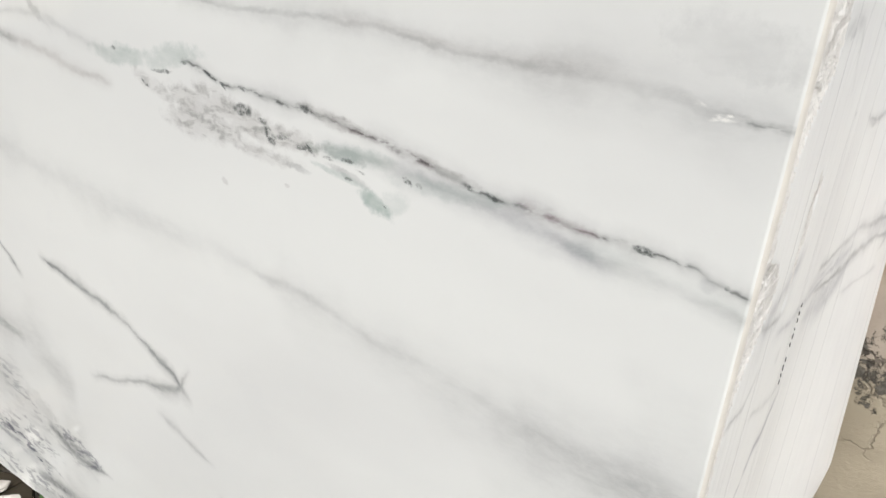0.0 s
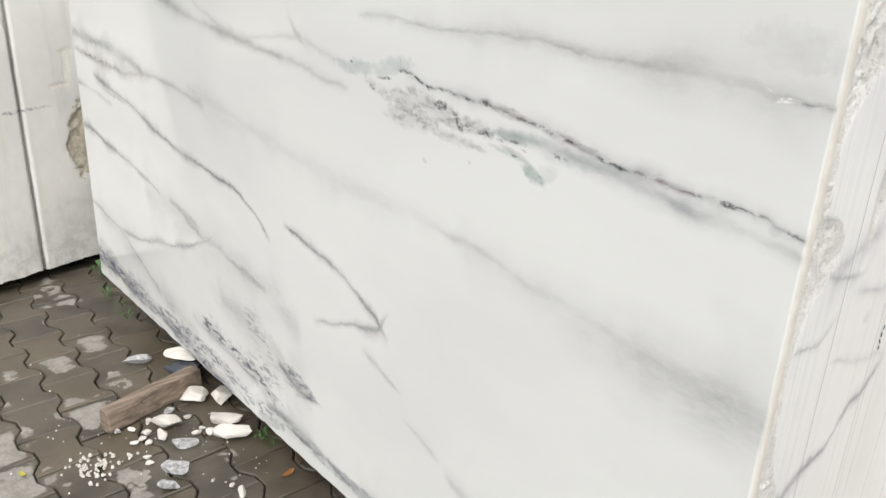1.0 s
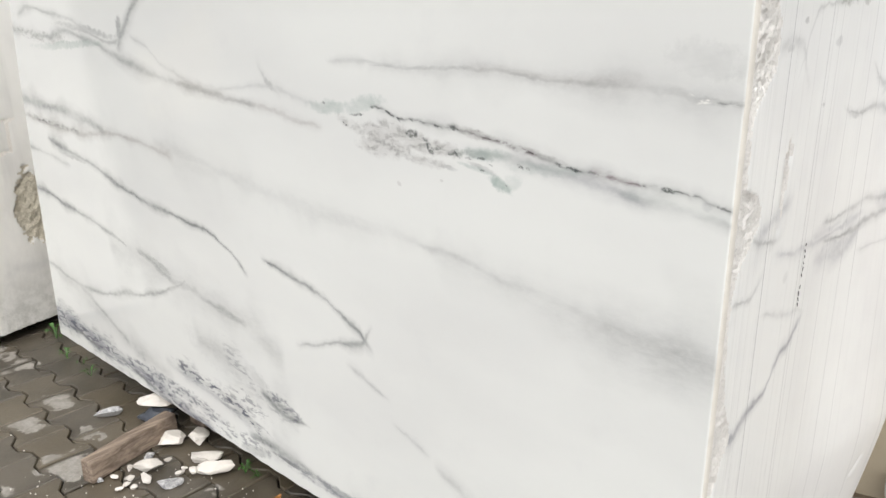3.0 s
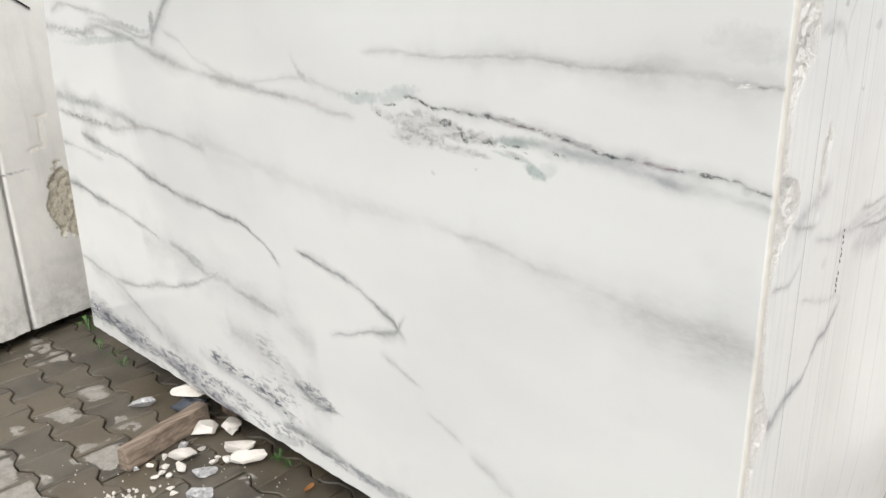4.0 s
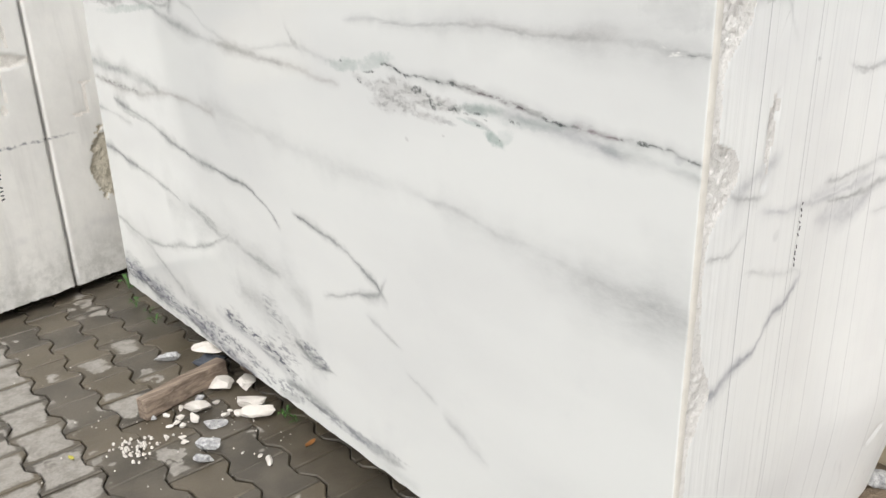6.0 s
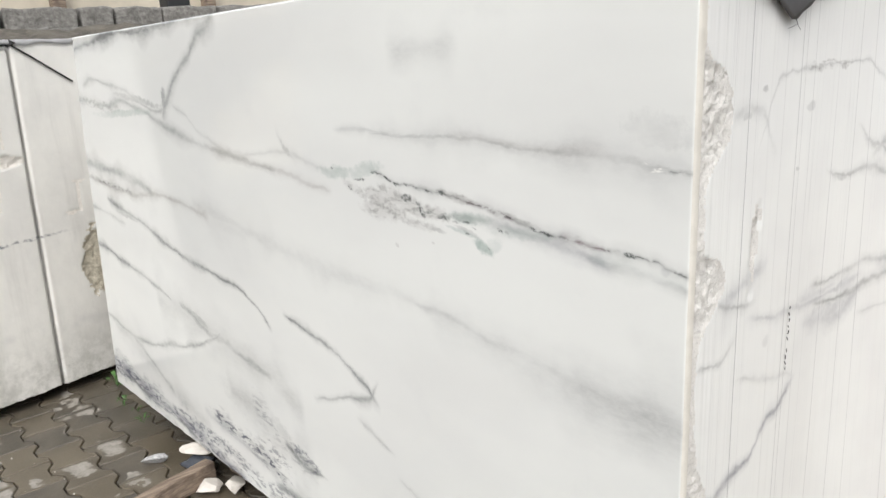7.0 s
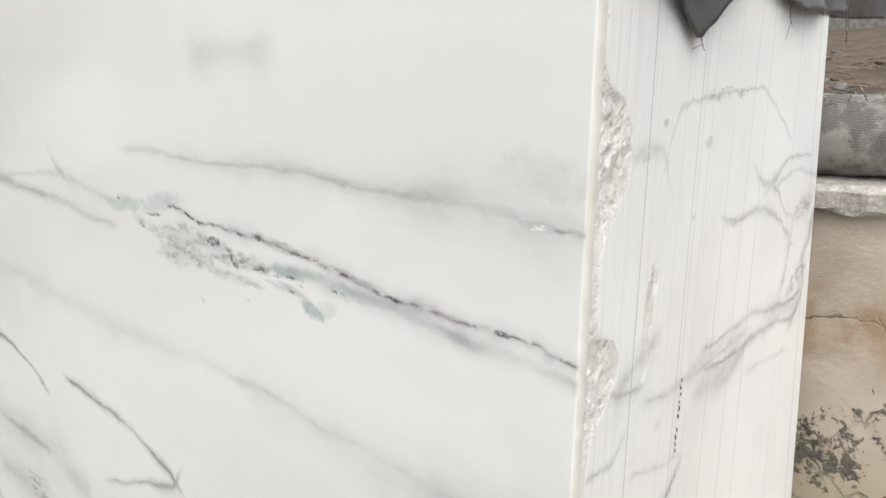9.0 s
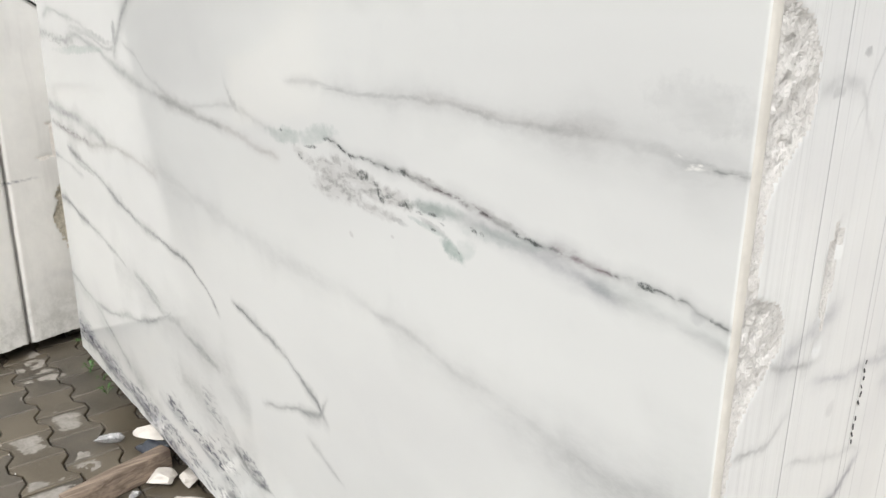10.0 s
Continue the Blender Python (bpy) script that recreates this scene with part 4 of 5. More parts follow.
    mesh_part("top_face", verts, faces, WEATHERED, block, smooth=True)
    verts, faces = sheet(np.linspace(0, 1, 60), np.linspace(0.012, 0.89, 18), lambda k, y: (-3.04 + (side_x(y, 0.11) + 3.03) * k, y, bottom_height(-3.0 + 3.0 * k) + 0.010 + 0.008 * rugged((3 * k, y, 2), 9.0)))
    mesh_part("underside", verts, faces, WEATHERED, block, smooth=True)
    verts, faces = sheet(np.linspace(0, 1, 60), np.linspace(0.12, 1.66, 30), lambda k, z: (-3.04 + (side_x(0.885, z) + 3.026) * k, 0.895 + 0.006 * rugged((3 * k, 4, z), 4.0), z))
    mesh_part("back_face", verts, faces, WEATHERED, block, smooth=True)
    verts, faces = sheet(np.linspace(0.012, 0.90, 20), np.linspace(0.15, 1.73, 30), lambda y, z: (left_edge(z) + 0.006 * rugged((5, y, z), 5.0), y, z))
    mesh_part("far_end", verts, faces, WEATHERED, block, smooth=True)
    return block


main_block()


def ink_marks():
    """Unreadable pencil marks in a column on the sawn end."""
    marks = thing("handwritten_mark", (0.0, 0.342, 0.96), "column of small unreadable black pencil marks on the sawn marble end", "writing")
    rnd = random.Random(4)
    for k in range(11):
        z = 1.020 - 0.0122 * k
        y = 0.3435 - 0.0004 * k + rnd.uniform(-0.002, 0.002)
        tall, wide = rnd.uniform(0.005, 0.009), rnd.uniform(0.0014, 0.0024)
        if k == 6:
            continue
        bm = bmesh.new()
        bmesh.ops.create_cube(bm, size=1.0, matrix=Matrix.Translation((side_x(y, z) + 0.0012, y, z)) @ Matrix.Rotation(rnd.uniform(-0.7, 0.7), 4, "X") @ Matrix.Diagonal((0.001, wide, tall, 1)))
        part("stroke", bm, INK, marks)


ink_marks()


# ---- supports, stones and weeds under the block ----
def batten(x, y0, y1, wide, tall, turn, label, base=0.0):
    bm = box_mesh((wide, y1 - y0, tall), pose(x, (y0 + y1) / 2, base, 0, 0, turn), 0.006, 0.004, 3)
    tagged(part("wooden_batten", bm, WOOD), label, "timber")


batten(-2.083, -0.345, 0.030, 0.056, 0.082, 14.7, "weathered wooden batten lying under the block on wet paving")
batten(-2.10, 0.10, 0.60, 0.10, 0.142, 2.0, "weathered wooden sleeper carrying the block in its shadow")
batten(-0.55, 0.06, 0.84, 0.12, 0.108, -1.0, "weathered wooden batten carrying the block in its shadow")


def stone(x, y, size, turn, material, seed, label, group="broken marble pieces under the block", z=0.0, sharp=5, rough=0.10, tilt=0.0, name="stone_chip"):
    ob = part(name, rock_mesh(size, seed, sharp, rough), material, smooth=material is SLATE)
    ob.matrix_world = pose(x, y, z, tilt, 0, turn)
    tagged(ob, label, "stone", group)


WHITE_LABEL, GREY_LABEL = "broken white marble piece lying on wet paving", "speckled grey marble fragment on wet paving"
stone(-2.225, 0.015, (0.17, 0.12, 0.080), 40, SLATE, 11, "dark blue-black wet stone packed under the block")
stone(-2.195, 0.022, (0.17, 0.12, 0.052), 42, WHITE_CHIP, 12, "cream white marble slab piece wedged under the block", z=0.084, sharp=9)
stone(-2.035, -0.030, (0.105, 0.075, 0.055), 48, WHITE_CHIP, 13, WHITE_LABEL)
stone(-1.965, 0.040, (0.095, 0.07, 0.055), 30, WHITE_CHIP, 14, WHITE_LABEL)
stone(-1.935, -0.158, (0.125, 0.075, 0.045), 60, WHITE_CHIP, 15, WHITE_LABEL)
stone(-1.835, -0.015, (0.135, 0.06, 0.040), 40, WHITE_CHIP, 16, WHITE_LABEL, sharp=7)
stone(-1.745, -0.030, (0.14, 0.075, 0.055), 62, WHITE_CHIP, 17, WHITE_LABEL, sharp=7)
stone(-1.79, -0.175, (0.10, 0.040, 0.030), 62, GREY_CHIP, 18, GREY_LABEL)
stone(-1.665, -0.245, (0.10, 0.065, 0.045), 60, GREY_CHIP, 19, GREY_LABEL)
stone(-1.605, -0.292, (0.075, 0.045, 0.034), 60, GREY_CHIP, 20, GREY_LABEL)
stone(-2.440, -0.095, (0.125, 0.050, 0.045), 62, GREY_CHIP, 21, GREY_LABEL, sharp=7)
stone(-1.445, -0.140, (0.06, 0.026, 0.022), -30, WHITE_CHIP, 22, WHITE_LABEL)


def small_stones():
    rnd = random.Random(8)
    for n, (x, y, wide) in enumerate(((-1.979, -0.273, 0.034), (-1.901, -0.297, 0.036), (-1.914, -0.262, 0.030), (-1.935, -0.240, 0.032), (-1.88, -0.206, 0.062), (-1.80, -0.288, 0.036),
                                      (-1.767, -0.292, 0.032), (-1.842, -0.330, 0.032), (-1.941, -0.096, 0.034), (-1.825, -0.115, 0.038), (-1.795, -0.080, 0.042), (-1.847, -0.085, 0.026),
                                      (-2.012, -0.312, 0.030), (-2.000, -0.209, 0.034), (-2.021, -0.131, 0.044), (-1.50, -0.145, 0.020), (-1.56, -0.180, 0.018), (-1.87, -0.255, 0.03))):
        stone(x, y, (wide, wide * rnd.uniform(0.55, 0.8), wide * rnd.uniform(0.45, 0.65)), rnd.uniform(0, 180), GREY_CHIP if n in (12, 14) else WHITE_CHIP, 40 + n,
              "small white marble chip on wet paving", "small marble chips", name="marble_chip")


small_stones()


def crumbs():
    """The finest marble crumbs, too many to count."""
    rnd = random.Random(3)
    verts, faces = [], []
    spots = [(rnd.gauss(-1.86, 0.045), rnd.gauss(-0.435, 0.040), rnd.uniform(0.003, 0.009)) for _ in range(60)]
    spots += [(rnd.uniform(-2.25, -1.45), rnd.uniform(-0.5, 0.0), rnd.uniform(0.0015, 0.004)) for _ in range(60)]
    spots += [(rnd.uniform(-3.4, -1.4), rnd.uniform(-0.95, -0.2), rnd.uniform(0.0015, 0.0045)) for _ in range(40)]
    for x, y, r in spots:
        base = len(verts)
        for k in range(5):
            a = k * 1.2566 + rnd.uniform(-0.4, 0.4)
            verts.append((x + r * math.cos(a), y + r * rnd.uniform(0.6, 1.0) * math.sin(a), 0.001))
        for k in range(5):
            a = k * 1.2566 + rnd.uniform(-0.4, 0.4)
            verts.append((x + 0.7 * r * math.cos(a), y + 0.6 * r * math.sin(a), 0.001 + r * rnd.uniform(0.7, 1.2)))
        faces += [(base + k, base + (k + 1) % 5, base + 5 + (k + 1) % 5, base + 5 + k) for k in range(5)] + [tuple(base + 5 + k for k in range(5))]
    tagged(mesh_part("marble_crumbs", verts, faces, WHITE_CHIP), "fine white marble crumbs strewn over wet paving", "crumbs", kind="stuff")


crumbs()


def weed(x, y, tall, count, seed):
    rnd = random.Random(seed)
    plant = thing("weed", (x, y, 0.0), "small green weed growing from a paving joint", "weed", "weeds along the block")
    for k in range(count):
        a, reach = rnd.uniform(0, 6.28), tall * rnd.uniform(0.4, 0.9)
        high, wide = tall * rnd.uniform(0.3, 1.0), tall * rnd.uniform(0.16, 0.26)
        d, s = Vector((math.cos(a), math.sin(a), 0)), Vector((-math.sin(a), math.cos(a), 0))
        verts = []
        for t, w in ((0.0, 0.08), (0.35, 0.25), (0.6, 1.0), (0.8, 0.85), (1.0, 0.05)):
            mid = Vector((x, y, 0)) + d * reach * t + Vector((0, 0, high * math.sin(t * 2.1)))
            verts += [mid - s * wide * w / 2, mid + Vector((0, 0, -0.1 * wide * w)), mid + s * wide * w / 2]
        faces = [(3 * r + c, 3 * r + c + 1, 3 * r + c + 4, 3 * r + c + 3) for r in range(4) for c in range(2)]
        mesh_part("leaf", [tuple(v) for v in verts], faces, LEAF, plant, smooth=True)


for wx, wy, wt, wc, ws in ((-3.45, 0.10, 0.10, 11, 1), (-3.16, 0.035, 0.06, 8, 2), (-2.87, 0.025, 0.05, 9, 3), (-3.02, 0.05, 0.04, 7, 6), (-1.655, 0.035, 0.05, 10, 4), (-1.60, 0.05, 0.035, 7, 5)):
    weed(wx, wy, wt, wc, ws)


def fallen_leaf(x, y, size, turn, material, label):
    verts, faces = sheet(np.linspace(-1, 1, 7), (-1, 0, 1), lambda u, v: (size * u, size * 0.42 * v * (1 - u * u) ** 0.5, 0.004 + size * (0.16 * v * v + 0.10 * u * u)))
    ob = mesh_part("fallen_leaf", verts, faces, material, smooth=True)
    ob.matrix_world = pose(x, y, 0.001, 0, 0, turn)
    tagged(ob, label, "leaf", "fallen leaves")


fallen_leaf(-1.437, 0.010, 0.026, 110, DRY_LEAF, "curled orange-brown dry leaf on wet paving")
fallen_leaf(-2.69, -0.735, 0.020, 40, YELLOW_LEAF, "small yellow leaf on a paving joint")
fallen_leaf(-1.96, -0.615, 0.018, 10, YELLOW_LEAF, "small yellow leaf on a paving joint")


# ---- the two blocks standing across ----
CORNER, ALONG = Vector((-3.448, -0.605, 0)), Vector((-0.2342, 0.9722, 0))
INTO = Vector((-0.9722, -0.2342, 0))


def across(s, d, z):
    p = CORNER + ALONG * s + INTO * d
    return (p.x, p.y, z)


SCARS = ((0.80, 0.64, 0.085, 0.19, 0.016), (0.40, 1.22, 0.10, 0.035, 0.010), (0.35, 1.00, 0.016, 0.030, 0.005), (0.37, 1.09, 0.008, 0.075, 0.004), (0.43, 1.34, 0.010, 0.09, 0.004), (0.76, 1.00, 0.010, 0.080, 0.004), (0.72, 0.925, 0.050, 0.010, 0.004), (0.77, 1.075, 0.04, 0.009, 0.004))


def standing_block(low, high, lean, deep, top, label):
    mid = across((low + high) / 2, deep / 2, 0.06)
    block = thing("marble_block", mid, label, "marble block", "blocks standing across the yard")

    def s_at(k, z):
        a = low + lean * z
        return a + (high + 0.03 * z - a) * k

    def bottom(s):
        return 0.056 + 0.004 * rugged((s, 0, 9), 14.0) + 0.008 * abs(noise.noise(Vector((s * 70, 2, 0))))

    def front(k, v):
        z = bottom(s_at(k, 0)) + (top - 0.06) * v
        s, d = s_at(k, z), 0.0
        edge = min(k, 1 - k) * (high - low)
        if edge < 0.012:
            d += 0.010 * (1 - edge / 0.012) ** 2
        if v > 0.99:
            d += 0.008
        d += 0.0015 * rugged((s, 1, z), 9.0)
        for cs, cz, ws, wz, dd in SCARS:
            r = ((s - cs) / ws) ** 2 + ((z - cz) / wz) ** 2
            if r < 2.2:
                r += 0.8 * rugged((s, 2, z), 16.0)
            if r < 1:
                d += dd * min(1.0, (1 - r) * 3) * (0.7 + 0.5 * rugged((s, 3, z), 50.0))
        return across(s, d, z)

    ks, vs = np.linspace(0, 1, max(30, int((high - low) / 0.009))), np.linspace(0, 1, 170)
    verts, faces = sheet(ks, vs, front)
    slots = []
    for f in faces:
        q = sum((Vector(verts[n]) for n in f), Vector()) / 4
        s, z = (q - CORNER).dot(ALONG), q.z
        hit = [n for n, (cs, cz, ws, wz, dd) in enumerate(SCARS) if ((s - cs) / ws) ** 2 + ((z - cz) / wz) ** 2 < 2.2 and ((s - cs) / ws) ** 2 + ((z - cz) / wz) ** 2 + 0.8 * rugged((s, 2, z), 16.0) < 0.98]
        slots.append(0 if not hit else 1 if hit[0] == 0 else 2)
    mesh_part("front_face", verts, faces, [WEATHERED, SCAR, PALE_SCAR], block, "sawn white marble with chips and grey seams", smooth=True, slots=slots)
    for name, k in (("near_end", 0.0), ("far_end", 1.0)):
        verts, faces = sheet(np.linspace(0.006, deep, 40), vs[::3], lambda d, v: across(s_at(k, 0.05 + (top - 0.055) * v) + (0.008 if k == 0 else -0.008) * rugged((d, 5, v), 5.0) * 0.6, d, 0.055 + (top - 0.06) * v))
        mesh_part(name, verts, faces, WEATHERED, block, smooth=True)
    verts, faces = sheet(np.linspace(0, 1, 24), np.linspace(0.004, deep, 24), lambda k, d: across(s_at(k, top), d, top - 0.006 + 0.004 * rugged((k, d, 0), 6.0)))
    mesh_part("top_face", verts, faces, WEATHERED, block, smooth=True)
    for name, d in (("underside", None), ("back_face", deep)):
        if d is None:
            verts, faces = sheet(np.linspace(0, 1, 12), np.linspace(0.006, deep, 12), lambda k, q: across(s_at(k, 0.06), q, 0.064))
        else:
            verts, faces = sheet(np.linspace(0, 1, 12), np.linspace(0.06, top, 12), lambda k, z: across(s_at(k, z), deep, z))
        mesh_part(name, verts, faces, WEATHERED, block)
    return block


standing_block(0.0, 0.489, 0.078, 1.15, 1.742, "tall sawn white marble block with a jagged wet foot")
standing_block(0.503, 1.28, 0.030, 1.15, 1.775, "tall white marble block with a large brown chip")


def bearers():
    for s in (0.12, 0.40, 0.62, 1.15):
        p = across(s, 0.62, 0.0)
        bm = box_mesh((0.95, 0.09, 0.056), pose(*p, 0, 0, 13.5), 0.005, 0.003, 2)
        tagged(part("wooden_bearer", bm, WOOD), "dark wet wooden bearer under a standing marble block", "timber", "bearers under the blocks")


bearers()


def block_number():
    marks = thing("handwritten_mark", across(0.255, -0.002, 0.73), "column of small black marker signs on a standing marble block", "writing")
    rnd = random.Random(9)
    for k in range(15):
        if k in (3, 4, 10):
            continue
        z, s = 0.866 - 0.0195 * k, 0.262 - 0.0012 * k
        bm = bmesh.new()
        bmesh.ops.create_cube(bm, size=1.0, matrix=Matrix.Translation(across(s, -0.0015, z)) @ Matrix.Rotation(radians(13.5), 4, "Z") @ Matrix.Rotation(rnd.uniform(-0.5, 0.5), 4, "X")
                              @ Matrix.Diagonal((0.001, rnd.uniform(0.015, 0.022), rnd.uniform(0.005, 0.009), 1)))
        part("stroke", bm, INK, marks)


block_number()


def cords():
    tube([across(0.565, -0.006, 1.755), across(0.64, -0.008, 1.706), across(0.73, -0.008, 1.644), across(0.835, -0.006, 1.574)], 0.005, "rope", CORD)
    tagged(bpy.data.objects["rope"], "thin black rope slung over the standing block", "rope", "ropes on the blocks")
    ob = tube([across(0.105, -0.008, 1.75), across(0.095, -0.008, 1.40), across(0.088, -0.008, 1.20), across(0.075, -0.007, 0.95)], 0.007, "rope", CORD)
    tagged(ob, "black rope hanging down the standing block", "rope", "ropes on the blocks")
    ob = part("rope_knot", rock_mesh((0.045, 0.05, 0.04), 77, 2, 0.2), CORD, smooth=True)
    ob.matrix_world = Matrix.Translation(across(0.565, 0.0, 1.748))
    tagged(ob, "knotted black rope end on the standing block", "rope")


cords()


def cover_sheet():
    """A thin white sheet over the tops of both standing blocks."""
    bm = bmesh.new()
    rows = []
    for k in range(60):
        s = 0.14 + 1.15 * k / 59
        hang = 0.012 + 0.014 * (0.5 + noise.noise(Vector((s * 9, 0, 1)))) + (0.014 if s < 0.5 else 0.0)
        top = 1.748 if s < 0.495 else 1.780
        top += 0.006 * noise.noise(Vector((s * 14, 3, 0)))
        rows.append([bm.verts.new(across(s, d, z)) for d, z in ((-0.010, top - hang), (-0.012, top - 0.004), (0.0, top + 0.004), (0.25, top + 0.008), (0.9, top + 0.006))])
    for a, b in zip(rows, rows[1:]):
        for k in range(4):
            bm.faces.new((a[k], b[k], b[k + 1], a[k + 1]))
    bmesh.ops.solidify(bm, geom=list(bm.faces), thickness=0.002)
    tagged(part("plastic_sheet", bm, SHEET, smooth=True), "thin white plastic sheet lying over the standing blocks", "sheet")


cover_sheet()


# ---- black tarpaulin on the veined block ----
def tarpaulin():
    tarp = thing("tarpaulin", (-0.1, 0.6, 1.668), "torn black tarpaulin hanging over the top edge of the block", "tarpaulin")
    verts, faces = sheet(np.linspace(-0.42, 0.034, 26), np.linspace(0.10, 0.98, 40), lambda x, y: (x, y, top_height(x) + 0.008 + 0.008 * (1 + rugged((x, y, 0), 9.0))))
    top = mesh_part("top_sheet", verts, faces, TARP, tarp, smooth=True)

    def flap(y0, y1, drop, out):
        def place(k, t):
            y = y0 + (y1 - y0) * k
            low = drop(k)
            z = 1.685 - (1.685 - low) * t
            x = 0.046 + out(k) * t + 0.012 * math.sin(k * 9.0 + y0 * 20) * t + 0.004 * rugged((y, z, 1), 20.0)
            return (max(x, (side_x(min(y, 0.88), z) + 0.004) if y < 0.9 else x), y, z)
        verts, faces = sheet(np.linspace(0, 1, 30), np.linspace(0, 1, 14), place)
        ob = mesh_part("flap", verts, faces, TARP, tarp, smooth=True)
        thick = ob.modifiers.new("thickness", "SOLIDIFY")
        thick.thickness, thick.offset = 0.0025, 1.0
        return ob

    torn = flap(0.02, 0.49, lambda k: 1.684 - 0.152 * (1 - abs(2 * k - 1)) + 0.003 * rugged((k, 0, 0), 40.0), lambda k: 0.004)
    wide = flap(0.50, 0.985, lambda k: 1.577 + 0.003 * rugged((k, 1, 0), 6.0) + 0.37 * max(0.0, 0.16 - 0.485 * k), lambda k: 0.015)
    flap(0.93, 1.55, lambda k: 1.571 + 0.006 * k + 0.002 * rugged((k, 2, 0), 6.0), lambda k: -0.02)
    rnd = random.Random(6)
    for y, z in ((0.615, 1.59), (0.635, 1.585), (0.955, 1.58), (0.97, 1.58), (0.985, 1.578), (0.255, 1.535), (0.262, 1.532)):
        drop = rnd.uniform(0.02, 0.07) if y > 0.3 else 0.012
        x = side_x(min(y, 0.88), z) + 0.012
        tube([(x, y, z + 0.01), (x + 0.003, y + rnd.uniform(-0.02, 0.02), z - drop * 0.5), (x, y + rnd.uniform(-0.03, 0.03), z - drop)], 0.0004, "thread", CORD, torn if y < 0.3 else wide)


tarpaulin()


# ---- wall, roll and terrace behind ----
def wall_behind():
    verts, faces = sheet(np.linspace(-5.0, 5.0, 260), np.linspace(0.0, 1.19, 60), lambda x, z: (x, 1.0 + 0.012 * rugged((x, 0, z), 3.0) + 0.004 * rugged((x, 1, z), 18.0), z))
    base = mesh_part("wall_north", verts, faces, PLASTER, smooth=True)
    tagged(base, "low rendered wall with peeling beige plaster and cracks", "wall", kind="structure")
    bm = box_mesh((10.0, 0.20, 1.18), pose(0, 1.13, 0.0))
    part("core", bm, PLASTER, base)

    def cap(x, k):
        # round the coping's section: front foot, front face, top, back
        y, z = ((0.985, 1.180), (0.975, 1.190), (0.972, 1.225), (0.985, 1.238), (1.08, 1.242), (1.24, 1.240), (1.25, 1.19))[k]
        rag = 0.010 * rugged((x, k, 0), 14.0)
        return (x, y + (rag if k < 4 else 0), z + (0.6 * rag if 0 < k < 6 else 1.4 * rag))
    verts, faces = sheet(np.linspace(-5.0, 5.0, 500), range(7), cap)
    part_ob = mesh_part("coping", verts, faces, COPING, base, "chipped pale cement coping", smooth=False)
    return part_ob


wall_behind()


def net_roll():
    roll = thing("net_roll", (0.4, 1.09, 1.24), "rolled grey shade net lying on the wall's coping", "net roll")

    def skin(x, a):
        r = 0.087 + 0.005 * rugged((x, math.cos(a), math.sin(a)), 4.0) + 0.003 * rugged((x, 2 * math.cos(a), 2 * math.sin(a)), 14.0)
        return (x, 1.095 + r * math.cos(a), 1.328 + r * math.sin(a))
    xs = np.linspace(-1.6, 2.4, 220)
    verts, faces = sheet(xs, np.linspace(0, 2 * math.pi, 40), skin)
    mesh_part("rolled_net", verts, faces, NET, roll, smooth=True)
    for name, x in (("end_cap", -1.598), ("end_cap", 2.398)):
        bm = bmesh.new()
        bmesh.ops.create_circle(bm, cap_ends=True, segments=28, radius=0.086, matrix=pose(x, 1.095, 1.328, 0, 90, 0))
        part(name, bm, NET, roll)
    # frayed upper edge
    rnd = random.Random(12)
    for k in range(26):
        x = -0.25 + 0.035 * k
        tube([(x, 1.05, 1.405), (x + rnd.uniform(-0.02, 0.02), 1.035 + rnd.uniform(-0.01, 0.01), 1.418), (x + rnd.uniform(-0.03, 0.03), 1.03, 1.412 + rnd.uniform(-0.015, 0.02))], 0.0012, "loose_thread", NET, roll)


net_roll()


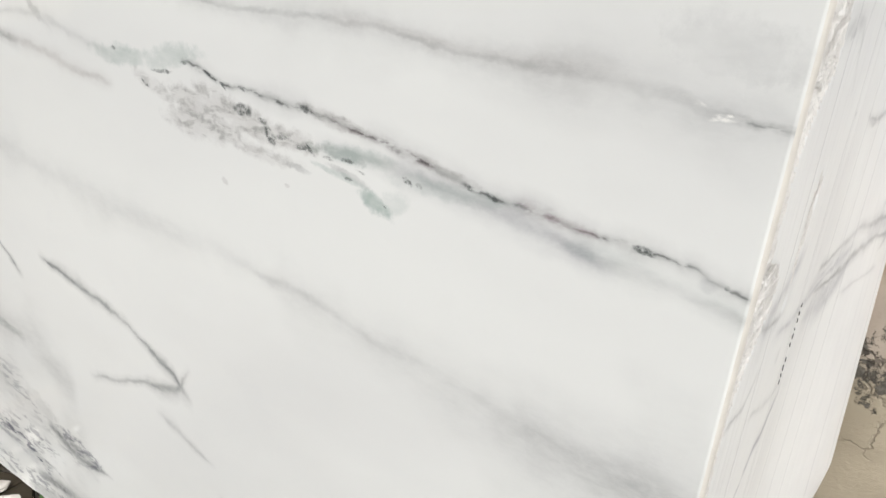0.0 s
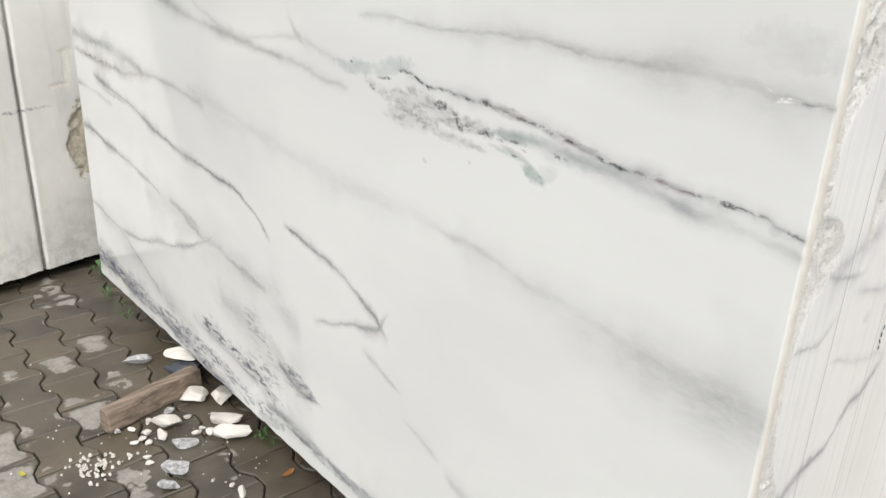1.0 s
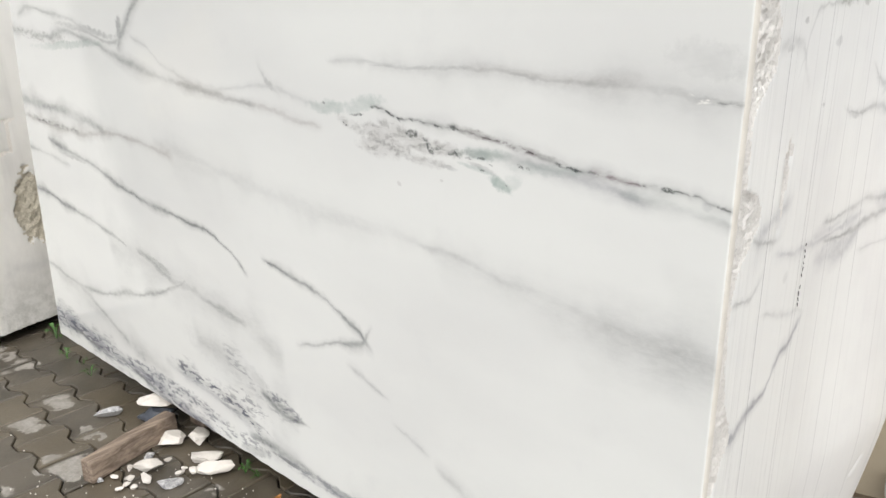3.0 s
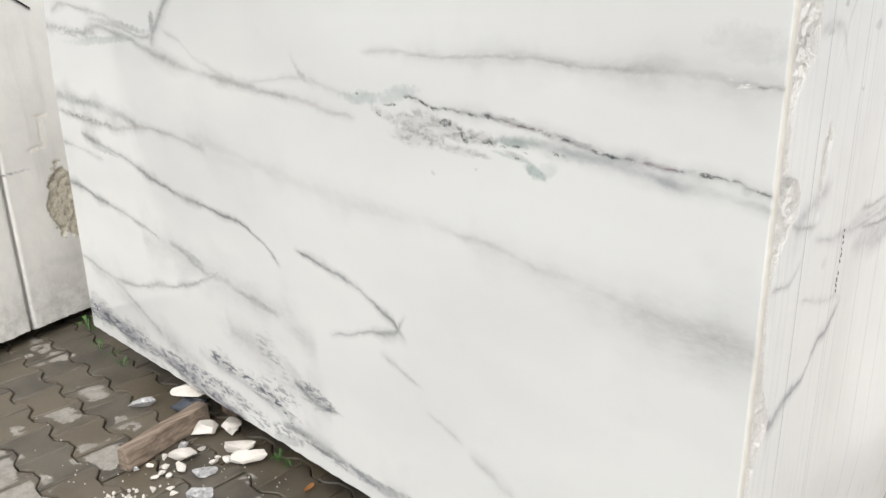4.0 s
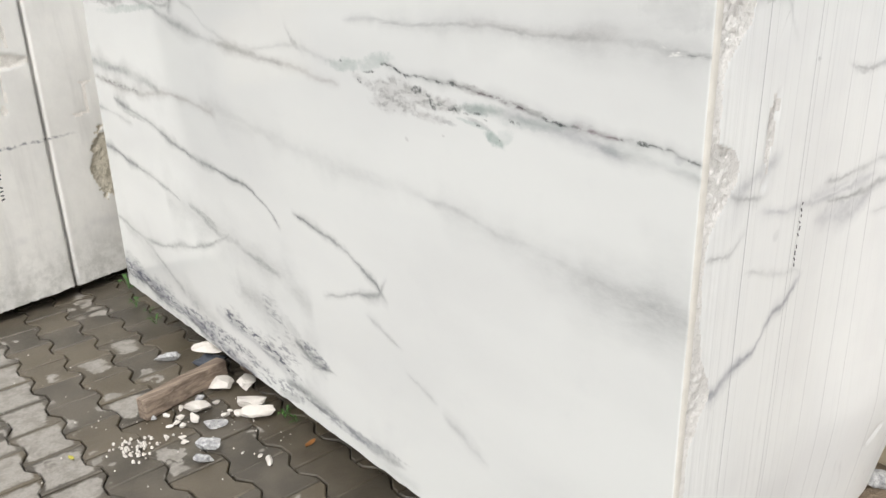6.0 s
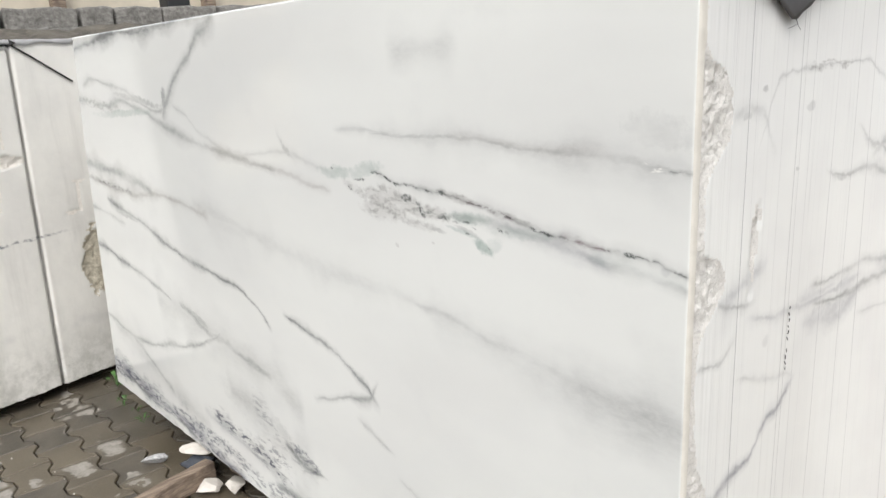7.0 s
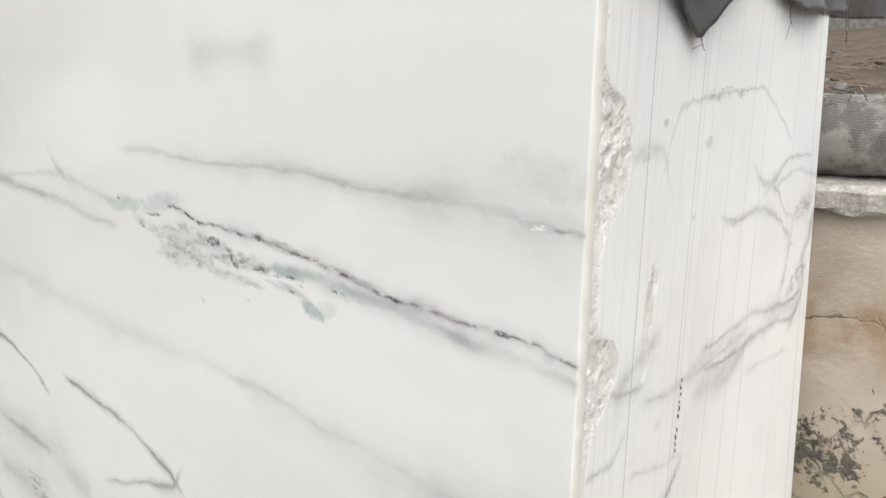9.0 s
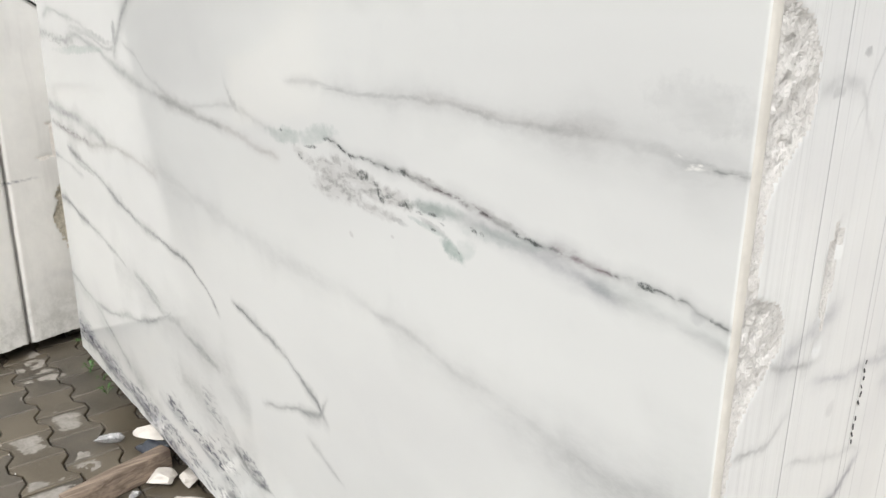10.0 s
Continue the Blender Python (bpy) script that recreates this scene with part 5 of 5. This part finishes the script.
def terrace():
    """Raised ground behind the wall, with stones and twigs, up to a pale kerb."""
    def place(x, y):
        return (x, y, 1.215 + 0.10 * min(1.0, (y - 1.2) / 1.2) + 0.045 * (y - 1.2) + 0.022 * rugged((x, y, 3), 3.0) + 0.012 * rugged((x, y, 4), 14.0))
    verts, faces = sheet(np.linspace(-9.0, 7.0, 200), list(np.linspace(1.22, 4.0, 70)) + list(np.linspace(4.2, 9.0, 24)), place)
    tagged(mesh_part("terrace_ground", verts, faces, DIRT, smooth=True), "raised brown earth with litter behind the wall", "ground", kind="structure")
    verts, faces = sheet(np.linspace(-9.0, 7.0, 160), range(5), lambda x, k: (x + 0.0, (8.2, 8.18, 8.2, 8.7, 8.7)[k], (1.2, 1.60, 2.35, 2.37, 1.2)[k] + 0.03 * rugged((x, k, 0), 1.2)))
    tagged(mesh_part("kerb_wall", verts, faces, KERB), "pale grey stone kerb at the end of the raised earth", "wall", kind="structure")
    rnd = random.Random(21)
    for k in range(46):
        y = 1.35 + 3.5 * rnd.random() ** 1.5
        x = rnd.uniform(-0.35, 0.25) * (y + 0.8) / 2.0 - 0.17 * (y - 1.2)
        size = rnd.uniform(0.03, 0.10)
        z = place(x, y)[2] - size * 0.12
        ob = part("rubble_stone", rock_mesh((size, size * 0.7, size * 0.45), 200 + k, 4), KERB if k % 3 else DIRT)
        ob.matrix_world = pose(x, y, z, 0, 0, rnd.uniform(0, 180))
        tagged(ob, "small rough stone on the raised earth", "stone", "stones on the raised earth")
    for k in range(70):
        y = 1.3 + 2.4 * rnd.random()
        x = rnd.uniform(-0.30, 0.22) * (y + 0.8) / 2.0 - 0.17 * (y - 1.2)
        a, r = rnd.uniform(0, 3.14), rnd.uniform(0.05, 0.14)
        z = place(x, y)[2] + 0.010
        ob = tube([(x - r * math.cos(a), y - r * math.sin(a), z), (x, y, z + 0.014), (x + r * math.cos(a + 0.3), y + r * math.sin(a + 0.3), z + 0.002)], 0.0032, "twig", WOOD)
        tagged(ob, "dry brown twig on the raised earth", "twig", "twigs on the raised earth")


terrace()


def pieces_beside_wall():
    stone(0.085, 0.955, (0.10, 0.05, 0.22), 5, WEATHERED, 61, "broken white marble slab leaning at the foot of the wall", "broken pieces by the wall", z=0.095, sharp=6)
    stone(0.0, 0.93, (0.10, 0.06, 0.05), 20, GREY_CHIP, 62, "grey stone in the earth beside the block", "broken pieces by the wall", z=0.095)
    rnd = random.Random(31)
    for k in range(18):
        size = rnd.uniform(0.012, 0.03)
        stone(rnd.uniform(-0.12, 0.16), rnd.uniform(0.89, 0.97), (size, size * 0.8, size * 0.6), rnd.uniform(0, 180), WHITE_CHIP if k % 3 else GREY_CHIP, 70 + k,
              "small pale stone chip in brown earth", "chips by the wall", z=0.075 + 0.03 * rnd.random(), name="marble_chip")


pieces_beside_wall()


# ---- yard edge seen over the standing blocks ----
def yard_edge():
    def mound(x, y):
        return (x, y, max(0.0, 2.03 - 0.28 * abs(x + 6.2) ** 1.3) + 0.07 * rugged((x, y, 0), 2.2) + 0.03 * rugged((x, y, 1), 11.0))
    verts, faces = sheet(np.linspace(-8.6, -5.0, 70), np.linspace(-3.5, 6.5, 130), mound)
    tagged(mesh_part("rubble_mound", verts, faces, MOUND, smooth=True), "dark heap of earth and rubble behind the standing blocks", "rubble", kind="stuff")
    rnd = random.Random(17)
    for row, (x, z) in enumerate(((-8.0, 1.95), (-8.25, 2.16))):
        y = -2.5
        while y < 5.5:
            wide = rnd.uniform(0.35, 0.75)
            bm = box_mesh((0.45, wide - 0.03, 0.20), pose(x + rnd.uniform(-0.05, 0.05), y + wide / 2, z, 0, 0, rnd.uniform(-3, 3)), 0.02, 0.02, 3)
            tagged(part("stone_slab", bm, KERB), "rough grey stone slab stacked behind the rubble", "stone slab", "stacked slabs")
            y += wide
    bm = box_mesh((0.5, 8.5, 1.95), pose(-8.1, 1.4, 0.0))
    tagged(part("slab_footing", bm, KERB), "grey stone footing under the stacked slabs", "footing", kind="structure")
    bm = box_mesh((0.25, 14.0, 3.6), pose(-11.5, 1.0, 0.0), 0.01)
    wall = tagged(part("wall_west", bm, CREAM), "cream-painted yard wall far behind the blocks", "wall", kind="structure")
    for y in (0.8, 2.4, 4.6):
        bm = box_mesh((0.16, 0.18, 3.3), pose(-11.25, y, 0.0), 0.01)
        part("pilaster", bm, WOOD, wall, "brown pilaster")
    bm = box_mesh((0.25, 0.28, 2.9), pose(-8.7, 2.97, 0.0), 0.02)
    tagged(part("post", bm, BLACK), "black painted post at the yard's edge", "post")


yard_edge()


# ---- paving ----
PITCH, ROW, TOOTH, GAP = 0.2265, 0.1625, 0.0165, 0.0055


def paver_outline():
    """Corners of one dumb-bell stone, counter-clockwise, about its own middle: both long sides are notched in at their middle."""
    low = [(q * PITCH, TOOTH * side - ROW / 2) for q, side in ((0.0, -1.0), (0.14, -1.0), (0.36, 0.9), (0.64, 1.0), (0.86, -0.9), (1.0, -1.0))]
    high = [(x, -y) for x, y in low]
    return [(x - PITCH / 2, y) for x, y in low + high[::-1]]


def paver_mesh():
    out = paver_outline()

    def ring(inset, z):
        kept = []
        n = len(out)
        for k in range(n):
            (ax, ay), (bx, by), (cx, cy) = out[k - 1], out[k], out[(k + 1) % n]
            e1, e2 = Vector((bx - ax, by - ay)).normalized(), Vector((cx - bx, cy - by)).normalized()
            n1, n2 = Vector((-e1.y, e1.x)), Vector((-e2.y, e2.x))
            m = (n1 + n2)
            m = m / max(0.35, m.dot(n1))
            kept.append((bx + m.x * inset, by + m.y * inset, z))
        return kept
    verts = ring(GAP / 2, -0.035) + ring(GAP / 2, -0.004) + ring(GAP / 2 + 0.0035, 0.0)
    n = len(out)
    faces = [(r * n + k, r * n + (k + 1) % n, (r + 1) * n + (k + 1) % n, (r + 1) * n + k) for r in range(2) for k in range(n)] + [tuple(2 * n + k for k in range(n))]
    return verts, faces


def paving():
    field = tagged(mesh_part("pavement", [(-9, -4, -0.030), (3, -4, -0.030), (3, 0.9, -0.030), (-9, 0.9, -0.030)], [(0, 1, 2, 3)], JOINT),
                   "wet brown interlocking concrete paving with dry patches", "paving", kind="structure")
    rnd = random.Random(5)
    verts, faces = [], []
    shape = paver_mesh()
    mesh = bpy.data.meshes.new("paver")
    mesh.from_pydata(shape[0], [], shape[1])
    mesh.materials.append(PAVER)
    for row in range(-20, 10):
        y = -0.652 + ROW * row
        for k in range(-28, 24):
            x = -2.4925 + PITCH * (k + 0.5 + 0.5 * (row % 2))
            m = pose(x, y, rnd.uniform(-0.0035, 0.001), rnd.uniform(-0.9, 0.9), rnd.uniform(-0.8, 0.8), rnd.uniform(-0.7, 0.7))
            if y > 0.88:
                continue
            if -4.35 < x < -1.05 and -1.30 < y < 0.30:
                ob = new("paver", mesh)
                ob.matrix_world = m
                ob.parent = field
            else:
                base = len(verts)
                verts += [tuple(m @ Vector(v)) for v in shape[0]]
                faces += [tuple(base + i for i in f) for f in shape[1]]
    tagged(mesh_part("farther_pavers", verts, faces, FAR_PAVER, field), kind="stuff")


paving()
